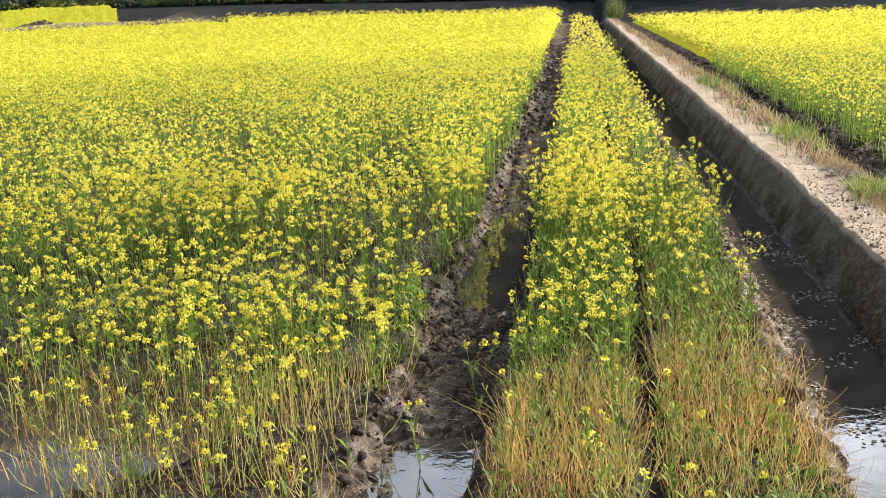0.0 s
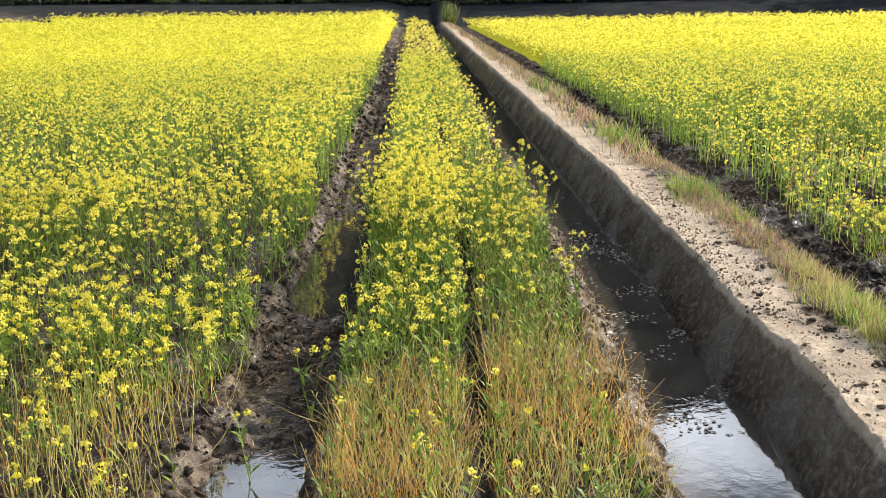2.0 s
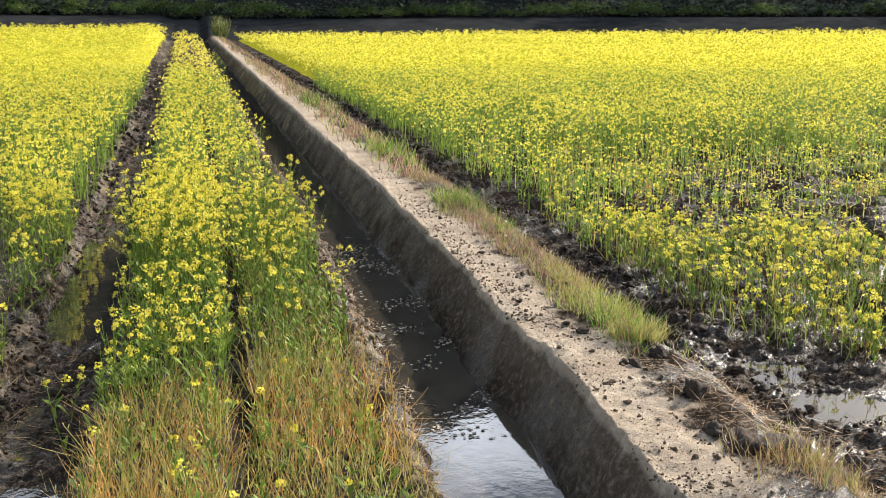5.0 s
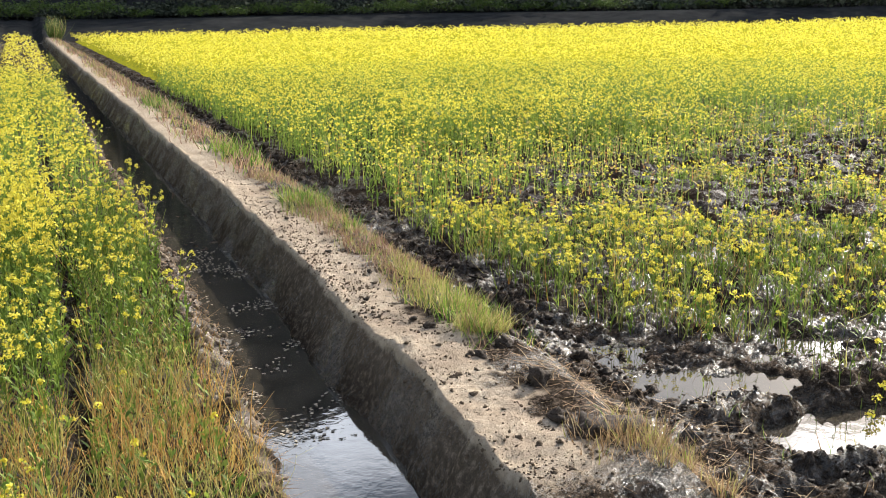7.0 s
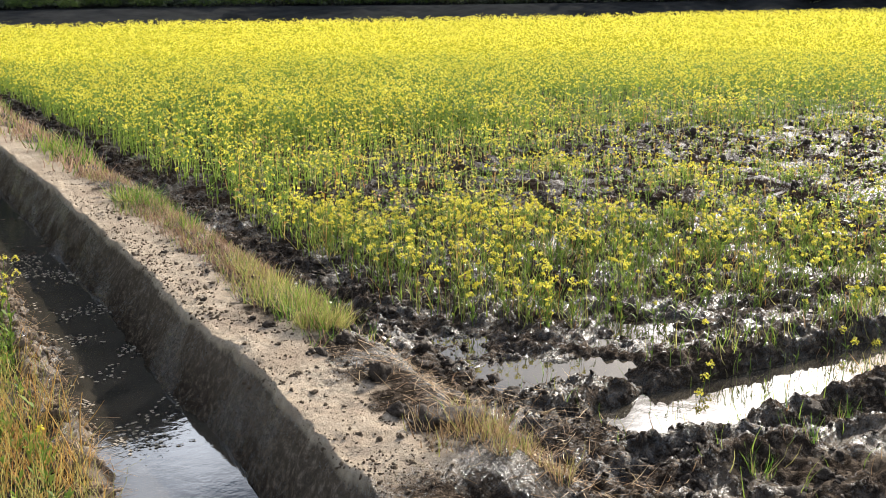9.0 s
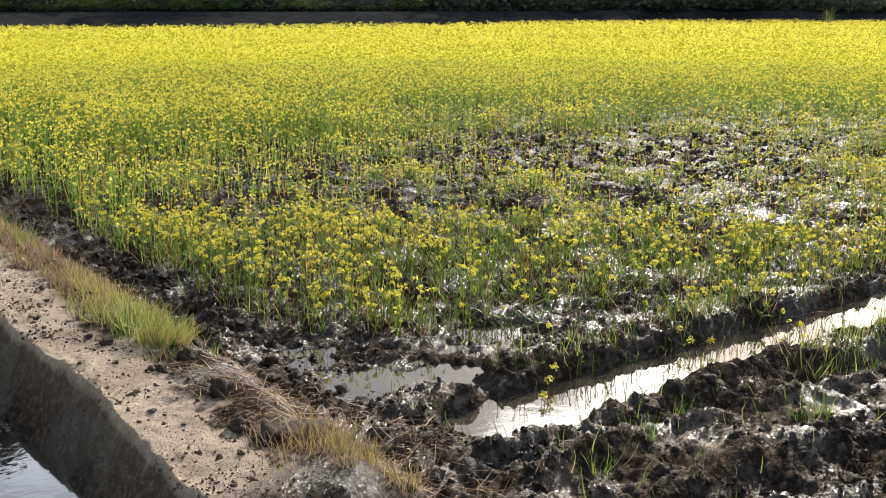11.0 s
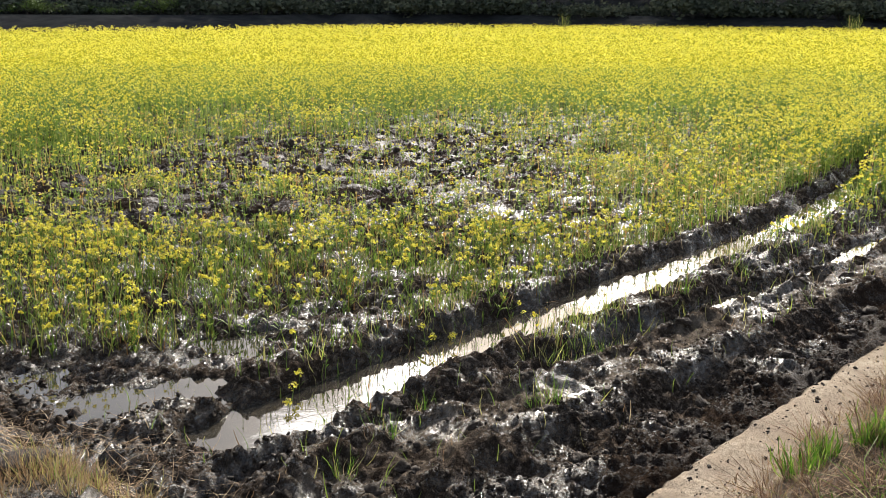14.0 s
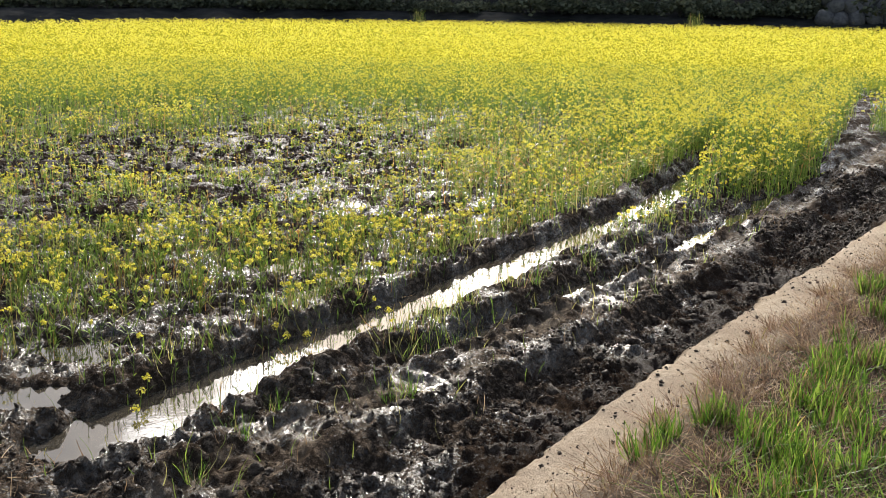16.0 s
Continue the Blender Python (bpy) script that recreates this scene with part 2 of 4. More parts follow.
def stalks(bag, base, top, radius, slot=0, segments=2, bend=0.03):
    """Three-sided stems, slightly crooked."""
    n = len(base)
    if n == 0:
        return
    a = rng.uniform(0, 2 * np.pi, n)
    kink = np.stack([np.cos(a), np.sin(a), np.zeros(n)], 1) * (bend * rng.uniform(0.3, 1, n) * np.linalg.norm(top - base, axis=1))[:, None]
    verts = []
    for k in range(segments + 1):
        t = k / segments
        c = base + (top - base) * t + kink * (4 * t * (1 - t))
        for j in range(3):
            q = a + 2.094 * j
            verts.append(c + np.stack([np.cos(q), np.sin(q), np.zeros(n)], 1) * (radius * (1 - 0.5 * t) * np.ones(n))[:, None])
    faces = [(3 * k + j, 3 * k + (j + 1) % 3, 3 * k + 3 + (j + 1) % 3, 3 * k + 3 + j) for k in range(segments) for j in range(3)]
    bag.add(np.stack(verts, 1), faces, slot)


def leaves(bag, root, length, width, slot=0, rise=0.4):
    """Pointed leaves, folded along the rib, drooping at the tip."""
    n = len(root)
    if n == 0:
        return
    a = rng.uniform(0, 2 * np.pi, n)
    up = rng.normal(rise, 0.35, n)
    d = unit(np.stack([np.cos(a), np.sin(a), up], 1))
    s = unit(np.cross(d, np.array([0, 0, 1.0])))
    L, W = (length * np.ones(n))[:, None], (width * np.ones(n))[:, None]
    drop = np.array([0, 0, -0.25])
    mid = root + d * L * 0.5 - drop * 0.1 * L
    bag.add(np.stack([root, mid - s * W / 2 + [0, 0, 0.002], root + d * L + drop * L * 0.6, mid + s * W / 2 + [0, 0, 0.002]], 1), [(0, 1, 2, 3)], slot)


def heads(bag, at, radius, petals, size, slot=0):
    """Rape heads: a loose dome of small petals round each place."""
    n = len(at)
    if n == 0:
        return
    c = np.repeat(at, petals, 0)
    r = np.repeat(radius * np.ones(n), petals)[:, None]
    d = unit(rng.normal(0, 1, (n * petals, 3)) + [0, 0, 0.35])
    c = c + d * r * rng.uniform(0.45, 1, (n * petals, 1)) * [1, 1, 0.75]
    q = unit(d + rng.normal(0, 0.6, (n * petals, 3)))
    s = unit(np.cross(q, rng.normal(0, 1, (n * petals, 3))))
    t = np.cross(q, s)
    w = np.repeat(size * np.ones(n), petals)[:, None] * rng.uniform(0.7, 1.25, (n * petals, 1)) / 2
    bag.add(np.stack([c - s * w, c - t * w * 0.8, c + s * w, c + t * w * 0.8], 1), [(0, 1, 2, 3)], slot)


# ---- lie of the land ----
BED = (-0.55, 0.15, 0.20, 0.86, 1.08)  # left edge, slit, slit, shoulder, foot
DITCH, CREST, TURF = (1.08, 1.46), (1.67, 2.05), 2.38


def bend(y):
    """The rows lean slowly to the left with distance."""
    return -0.04 * (np.sqrt((y - 7) ** 2 + 9) + (y - 7)) / 2


def across(x):
    """The cross furrow drifts away from the cross bank."""
    return 0.15 * (np.sqrt((x - 10.5) ** 2 + 1) + (x - 10.5)) / 2


def cross_bank(x):
    return -0.05 * (np.sqrt((x - 5.5) ** 2 + 1) + (x - 5.5)) / 2


def hill(x, y):
    r, az = np.hypot(x, y), np.degrees(np.arctan2(x, y))
    tall = 66 - 52 * step(14, 38, az)
    back = step(-85, -60, az) * (1 - step(105, 130, az))
    edge = 84 + 9 * step(28, 50, az)
    return back * (1.2 * step(edge, edge + 3, r) + tall * step(99, 165, r)) * (1 + 0.25 * fbm(x / 25, y / 25, 91, 3))


def wetness(x, y):
    """1 in the drowned part of the right-hand field, 0 where the crop thrives."""
    d = np.hypot((x - 8.6) / 1.15, (y - 7.6) / 1.0) + 2.2 * fbm(x / 2.6, y / 2.0, 41, 3)
    w = 1 - step(3.0, 8.2, d)
    return w * (1 - 0.85 * step(8.2, 11.5, x) * (1 - step(5.0, 7.2, y)))


def bare(x, y):
    """1 on the drowned patches where hardly a plant is left."""
    core = np.exp(-((x - 9.6) / 3.4) ** 2 - ((y - 10.2) / 3.0) ** 2)
    return step(0.02, 0.2, fbm(x / 1.5, y / 0.75, 45, 3) + 0.62 * core - 0.17) * wetness(x, y) ** 0.5


def land(x, y):
    """Height, dryness, turf, shade tint of the far slope and moist loam of the ground."""
    u = x - bend(y) + 0.06 * fbm(x * 0 + 3.1, y / 1.1, 5, 3) + 0.035 * fbm(x / 0.12, y / 0.12, 7, 3) * (1 - step(11, 24, y))
    v = y - 0.06 * fbm(x / 0.8, y * 0 + 1.7, 6, 3)
    near = 1 - 0.9 * step(13, 45, np.hypot(x, y))
    wx, wy = x + 0.12 * fbm(x * 4, y * 4, 2), y + 0.12 * fbm(x * 4, y * 4, 3)
    rough = (0.018 * lumps(wx, wy, 0.065, 11) + 0.026 * lumps(wx, wy, 0.12, 21) * step(-0.15, 0.2, fbm(x / 0.7, y / 0.7, 23, 2)) + 0.015 * lumps(wx, wy, 0.3, 25) + 0.08 * fbm(x / 0.45, y / 0.45, 31, 4) + 0.03 * fbm(x / 0.06, y / 0.06, 27, 2) - 0.07 * np.abs(fbm(x / 0.075, y / 0.075, 33, 2)) - 0.05 * np.abs(fbm(x / 0.22, y / 0.22, 35, 3)) - 0.016) * near
    # left field, furrow, bed, ditch
    z = 0.0 + 0.7 * rough - 0.07 * step(-0.05, 0.2, fbm(x / 1.4, y / 1.4, 51, 3)) * (1 - step(4.8, 6.2, y)) * (u < -0.55)
    z = z + 0.07 * step(-2.2, -1.5, u) * (u < -0.5)
    trench = step(-1.2, -1.03, u) * (1 - step(-0.66, -0.53, u))
    wet_run = 0.06 * fbm(x * 0, y / 1.3, 61, 2) - 0.085 + 0.10 * step(4.3, 4.7, y) * (1 - step(6.3, 7.0, y)) + 0.085 * step(9.2, 10.5, y) + 0.03 * (1 - step(4.2, 4.6, y))
    z = z * (1 - trench) + (wet_run + 1.1 * rough - 0.03) * trench
    bed = step(-0.62, -0.5, u) * (1 - step(BED[3], BED[4], u))
    slit = step(0.10, 0.16, u) * (1 - step(0.19, 0.25, u))
    z = z * (1 - bed) + (0.06 + 0.6 * rough - 0.07 * slit) * bed
    ditch = step(BED[3], BED[4], u)
    z = z * (1 - ditch) + (-0.11 + 0.06 * step(4.4, 5.2, y) + rough * (0.35 + 0.75 * step(4.3, 5.6, y))) * ditch
    # the long bank
    face = np.clip((u - DITCH[1]) / (CREST[0] + 0.02 - DITCH[1]), 0, 1)
    face = face + 0.10 * fbm(u / 0.3, y / 0.16, 71, 3) * (1 - face) * 4 * face
    top = 0.32 + 0.03 * fbm(x / 0.3, y / 0.3, 81, 4) + 0.02 * fbm(x / 0.06, y / 0.06, 84, 2) * (1 - step(11, 24, y))
    z = z * (1 - face) + top * face
    fall = step(2.22, 2.75, u)
    mud = 0.03 + 1.4 * rough
    field = step(3.0, 3.3, u) * step(4.9, 5.6, y + 0.9 * step(3.6, 4.6, x))
    wet = wetness(x, y)
    low = (0.05 + 0.9 * rough) - 0.05 * wet * step(0.08, 0.26, fbm(x / 0.6, y / 0.28, 43, 3)) - 0.026 * bare(x, y) * step(-0.05, 0.15, fbm(x / 0.5, y / 0.22, 49, 3))
    z = z * (1 - fall) + (mud * (1 - field) + low * field) * fall
    # ruts, channel and ridges that run along the cross bank
    e = v - across(x)
    lane = step(2.75, 3.2, u) * (1 - step(4.15, 4.35, e))
    w = v - 2.88 + 0.09 * np.clip(x - 4, 0, 4.5) + 0.07 * fbm(x / 0.5, y * 0 + 4.1, 37, 3)
    flat = step(-0.3, -0.2, w) * (1 - step(0.04, 0.12, w))
    run = 0.052 + 1.15 * rough * (1 - 0.2 * flat) * (1 - 0.65 * step(3.42, 3.52, e) * (1 - step(3.68, 3.8, e)))
    run = run - 0.19 * step(3.31, 3.45, e) * (1 - step(3.74, 3.92, e)) * (1 - 0.62 * step(7.8, 9.2, x + 0.8 * fbm(x / 0.3, y / 0.15, 59, 2))) * step(3.05, 3.35, x)
    run = run + 0.075 * step(2.98, 3.1, e) * (1 - step(3.24, 3.44, e)) + 0.06 * step(3.8, 3.92, e) * (1 - step(4.05, 4.2, e))
    run = run - 0.075 * step(0.15, 0.22, w) * (1 - step(0.32, 0.42, w)) + 0.035 * step(0.05, 0.1, w) * (1 - step(0.13, 0.18, w))
    run = run + 0.03 * step(-0.36, -0.3, w) * (1 - step(-0.24, -0.16, w)) - 0.06 * (1 - step(-0.46, -0.32, w)) * step(2.7, 3.4, x)
    z = z * (1 - lane) + run * lane
    pond = 1 - step(0.08, 0.28, np.hypot((x - 3.52) / 0.75, (y - 4.12) / 2.3) + 0.4 * fbm(x * 3, y * 3, 47, 3))
    z = z - 0.125 * pond
    # shallow water behind the far brink of the channel, among the stems
    sump = np.exp(-((y - 4.72 + 0.22 * (x - 4.3)) / 0.19) ** 2) * step(3.9, 4.3, x) * (1 - step(6.2, 6.9, x)) * step(-0.22, 0.05, fbm(x / 0.7, y / 0.3, 57, 3))
    z = z - 0.085 * sump
    # the broken end of the long bank, then the cross bank and the verge
    b = v - cross_bank(x)
    end = 1 - step(2.75, 3.15, y)
    z = z * (1 - end * (x > 1.9) * (x < 2.9)) + (0.14 + 1.3 * rough) * end * ((x > 1.9) & (x < 2.9))
    shelf = (1 - step(1.72, 1.80, b + 0.05 * fbm(x / 0.12, y / 0.12, 39, 2))) * step(1.4, 2.0, x)
    z = z * (1 - shelf) + (0.13 - 0.12 * (b - 1.58) + 0.015 * fbm(x / 0.25, y / 0.25, 83, 4) + 0.012 * fbm(x / 0.06, y / 0.06, 86, 2)) * shelf
    verge = 1 - step(1.16, 1.46, b)
    z = z + verge * (0.05 + 0.28 * (1 - step(-0.5, 1.3, y)) + 0.04 * fbm(x / 0.3, y / 0.3, 85, 3))
    # dryness; some shade and glare are put into the same mask
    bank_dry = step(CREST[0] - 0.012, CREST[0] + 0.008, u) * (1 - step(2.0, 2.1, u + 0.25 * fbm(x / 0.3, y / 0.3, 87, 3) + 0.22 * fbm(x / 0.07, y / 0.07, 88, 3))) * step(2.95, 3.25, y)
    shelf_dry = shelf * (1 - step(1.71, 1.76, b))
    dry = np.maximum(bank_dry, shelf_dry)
    # ditch wall: damp soil, with part of its shade put into the darker tone
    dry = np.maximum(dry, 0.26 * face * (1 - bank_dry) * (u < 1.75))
    crumble = np.maximum(step(0.78, 0.86, u) * (1 - step(0.98, 1.06, u)), step(-1.22, -1.14, u) * (1 - step(-0.98, -0.88, u)))
    dry = np.maximum(dry, crumble * np.clip(0.08 + 1.0 * fbm(x / 0.12, y / 0.12, 97, 3), 0, 0.5))
    z = z + crumble * near * (0.05 * lumps(wx, wy, 0.09, 13) + 0.045 * fbm(x / 0.15, y / 0.15, 99, 3))
    # flat of the lane: sunlit glare on the mud, put in as a paler colour
    dry = np.maximum(dry, 0.2 * lane * flat * step(-0.2, 0.2, fbm(x / 0.07, y / 0.05, 89, 2)))
    south = 1 - step(0.75, 1.25, y)
    z = z * (1 - south) + (0.22 + 0.06 * fbm(x / 0.7, y / 0.7, 95, 4)) * south
    verge, dry = np.maximum(verge, south), dry * (1 - south)
    h = hill(x, y)
    h = np.where((h < 0.02) & (np.hypot(x, y) < 80), 0, h)
    rise = 0.45 * step(35, 85, y) * (1 - step(-2.6, -0.7, u)) + 0.45 * step(40, 95, y) * (1 - step(-35, -8, x))
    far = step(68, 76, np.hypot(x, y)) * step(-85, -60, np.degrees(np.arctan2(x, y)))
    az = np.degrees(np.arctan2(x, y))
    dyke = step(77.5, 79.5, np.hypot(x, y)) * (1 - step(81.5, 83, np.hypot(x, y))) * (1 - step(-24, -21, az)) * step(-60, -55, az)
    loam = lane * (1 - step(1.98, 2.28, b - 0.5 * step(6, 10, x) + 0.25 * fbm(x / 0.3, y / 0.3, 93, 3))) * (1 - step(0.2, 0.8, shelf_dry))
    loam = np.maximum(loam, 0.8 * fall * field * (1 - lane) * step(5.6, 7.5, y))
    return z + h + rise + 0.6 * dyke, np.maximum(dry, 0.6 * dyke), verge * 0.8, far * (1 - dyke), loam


def spacing(fine_lo, fine_hi, fine, lo, hi, grow, gentle, reach):
    """Grid lines: fine in the middle, widening gently for a while, then fast."""
    a = list(np.arange(fine_lo, fine_hi, fine))
    d, p = fine, a[-1]
    while p < hi:
        d *= gentle if p < fine_hi + reach else grow
        p += d
        a.append(p)
    d, p, low = fine, fine_lo, []
    while p > lo:
        d *= grow
        p -= d
        low.append(p)
    return np.array(low[::-1] + a)


gx, gy = spacing(-1.5, 8.0, 0.0225, -2500, 2500, 1.085, 1.04, 7.0), spacing(1.75, 6.6, 0.0195, -2500, 2500, 1.12, 1.027, 34.0)
gx = np.sort(np.concatenate([gx, np.arange(1.42, 1.75, 0.0092) + 0.0011]))  # the steep bank wall
X, Y = np.meshgrid(gx, gy)
Z, DRY, TURFY, FAR_SHADE, LOAM = land(X, Y)
soil_bag = Bag()
soil_bag.v.append(np.stack([X, Y, Z], -1).reshape(-1, 3))
idx = np.arange(X.size).reshape(X.shape)
soil_bag.f.append(np.stack([idx[:-1, :-1], idx[:-1, 1:], idx[1:, 1:], idx[1:, :-1]], -1).reshape(-1, 4))
soil_bag.m.append(np.zeros(len(soil_bag.f[0])))
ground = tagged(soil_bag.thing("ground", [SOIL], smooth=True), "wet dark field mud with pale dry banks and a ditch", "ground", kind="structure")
for key, values in (("dry", DRY), ("turf", TURFY), ("far_shade", FAR_SHADE), ("loam", LOAM)):
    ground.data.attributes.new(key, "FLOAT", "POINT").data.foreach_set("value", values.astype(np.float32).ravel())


def height(x, y):
    return land(x, y)[0]


def sheet(name, x0, x1, y0, y1, z, label, cells=40):
    """A level of standing water, slightly thick, that the ground breaks through."""
    xs, ys = np.linspace(x0, x1, 3), np.linspace(y0, y1, cells)
    A, B = np.meshgrid(xs, ys)
    shift = bend(B) if y1 - y0 > 8 else B * 0
    bag = Bag()
    bag.v.append(np.stack([A + shift, B, A * 0 + z], -1).reshape(-1, 3))
    i = np.arange(A.size).reshape(A.shape)
    bag.f.append(np.stack([i[:-1, :-1], i[:-1, 1:], i[1:, 1:], i[1:, :-1]], -1).reshape(-1, 4))
    bag.m.append(np.zeros(len(bag.f[0])))
    return tagged(bag.thing(name, [WATER]), label, "water", kind="structure")


sheet("water_ditch", 0.9, 1.62, 0.9, 70, -0.02, "shallow brown ditch water reflecting the sky")
sheet("water_furrow", -1.35, -0.45, 0.9, 70, -0.06, "thin muddy water standing in a furrow")
sheet("water_channel", 2.9, 14.0, 2.65, 5.2, -0.004, "bright standing water in a muddy cross channel", 6)
sheet("water_field", 3.4, 18.0, 5.22, 13.0, -0.05, "puddles among drowned crop rows", 6)
sheet("water_left", -6.5, -1.4, 2.5, 6.4, -0.025, "shallow water under the dry stalks", 6)

# ---- the crop ----
EYE_X = 0.3


def sector(n, r0, r1, a0, a1):
    """n places spread evenly over a part of a ring, by metres and degrees from the row direction."""
    r = np.sqrt(rng.uniform(r0 * r0, r1 * r1, n))
    a = np.radians(rng.uniform(a0, a1, n))
    return EYE_X + r * np.sin(a), r * np.cos(a)


def vigour(x, y):
    """Height of the crop in metres and the chance that a plant stands here."""
    u = x - bend(y)
    patch = fbm(x / 2.2, y / 2.2, 101, 3)
    left = (u < -1.1)
    tall_l = 0.28 + 0.28 * step(4.5, 8.5, y) + 0.14 * patch
    chance_l = (0.55 + 0.45 * step(5.0, 12, y)) * np.where(patch > -0.12 - 0.1 * step(9, 16, y), 1, 0.35) * (0.75 + 0.25 * step(-5, -2, u))
    beds = (u > -0.49) & (u < 0.79) & ~((u > 0.125) & (u < 0.215))
    tall_b = (0.27 + 0.33 * step(4.4, 7.6, y)) * np.where(u < 0.15, 0.95, 0.72) + 0.06 * patch
    wet = wetness(x, y)
    right = (u > 3.15) & (y - across(x) > 4.12 - 0.17 * step(7, 9, x) - 0.15 * step(12, 16, x) - 1.45 * step(17, 22, x) - 7 * step(25, 38, x)) & (np.hypot(np.minimum(u - 4.3, 0) * 1.0, np.minimum(y - 5.9 + 1.9 * step(4.8, 6.4, x), 0)) < 1.15)
    gone = bare(x, y)
    front = step(6, 8, x) * (1 - step(6.5, 9, y)) * (1 - step(11, 15, x))
    tall_r = 0.48 - 0.33 * np.maximum(wet, 0.5 * front) - 0.05 * gone + 0.08 * patch
    chance_r = (1.0 - 0.3 * wet * step(-0.1, 0.15, fbm(x / 0.7, y / 0.35, 43, 3))) * (1 - 0.62 * gone) * (1 - wet + wet * np.clip(0.75 + 2.4 * fbm(x / 0.24, y / 0.24, 107, 2), 0.15, 1))
    e = y - across(x)
    strip = (e > 3.0 - 0.7 * step(10.2, 13.0, x) + 0.25 * fbm(x / 0.8, y / 0.8, 127, 2)) & (e < 3.4) & (x > 8.6) & (x < 22)
    brink = ((e > 3.3) & (e < 3.56) & (x > 3.35) & (x < 5.7)) | ((e > 3.84) & (e < 4.14) & (x > 3.7) & (x < 7.2))
    tuft_end = np.hypot((x - 19.6) / 1.3, (y - 2.9) / 0.32) < 1
    strip = strip | brink | tuft_end
    tall_s = np.where(brink, 0.15, 0.15 + 0.42 * step(10.3, 12.9, x))
    tall = np.select([left, beds, right, strip], [tall_l, tall_b, tall_r, tall_s], 0)
    chance = np.select([left, beds, right, strip], [chance_l, 1.0, chance_r, np.where(brink, 0.38, 0.3 + 0.7 * step(10.5, 12.5, x))], 0)
    return np.maximum(tall, 0.1), chance, left, beds, right, strip


def end_of_field(x, y):
    r, az = np.hypot(x, y), np.degrees(np.arctan2(x, y))
    dyke = (az < -21) & (r > 77) & (r < 83)
    return (r < np.where(az < -26.5, 87.5, np.where(az < -21, 77.5, np.where(az < -3, 84, 71 + 22 * step(28, 56, az)))) + 4 * fbm(x / 9, y / 9, 103, 2)) & (y > 2.6) & ~dyke


crop = {k: [Bag(), Bag()] for k in ("left", "beds", "right", "strip")}


def grow(n, r0, r1, detail, a0=-37, a1=86):
    x, y = sector(n, r0, r1, a0, a1)
    tall, chance, left, beds, right, strip = vigour(x, y)
    ok = (rng.random(n) < chance) & end_of_field(x, y)
    x, y, tall = x[ok], y[ok], tall[ok]
    which = np.select([left[ok], beds[ok], right[ok]], [0, 1, 2], 3)
    z = height(x, y)
    ok = z > -0.13
    x, y, z, tall, which = x[ok], y[ok], z[ok], tall[ok], which[ok]
    for k, name in enumerate(("left", "beds", "right", "strip")):
        s = which == k
        plants(crop[name], x[s], y[s], z[s], tall[s] * rng.normal(1, 0.16, s.sum()).clip(0.5, 1.4), detail, name)


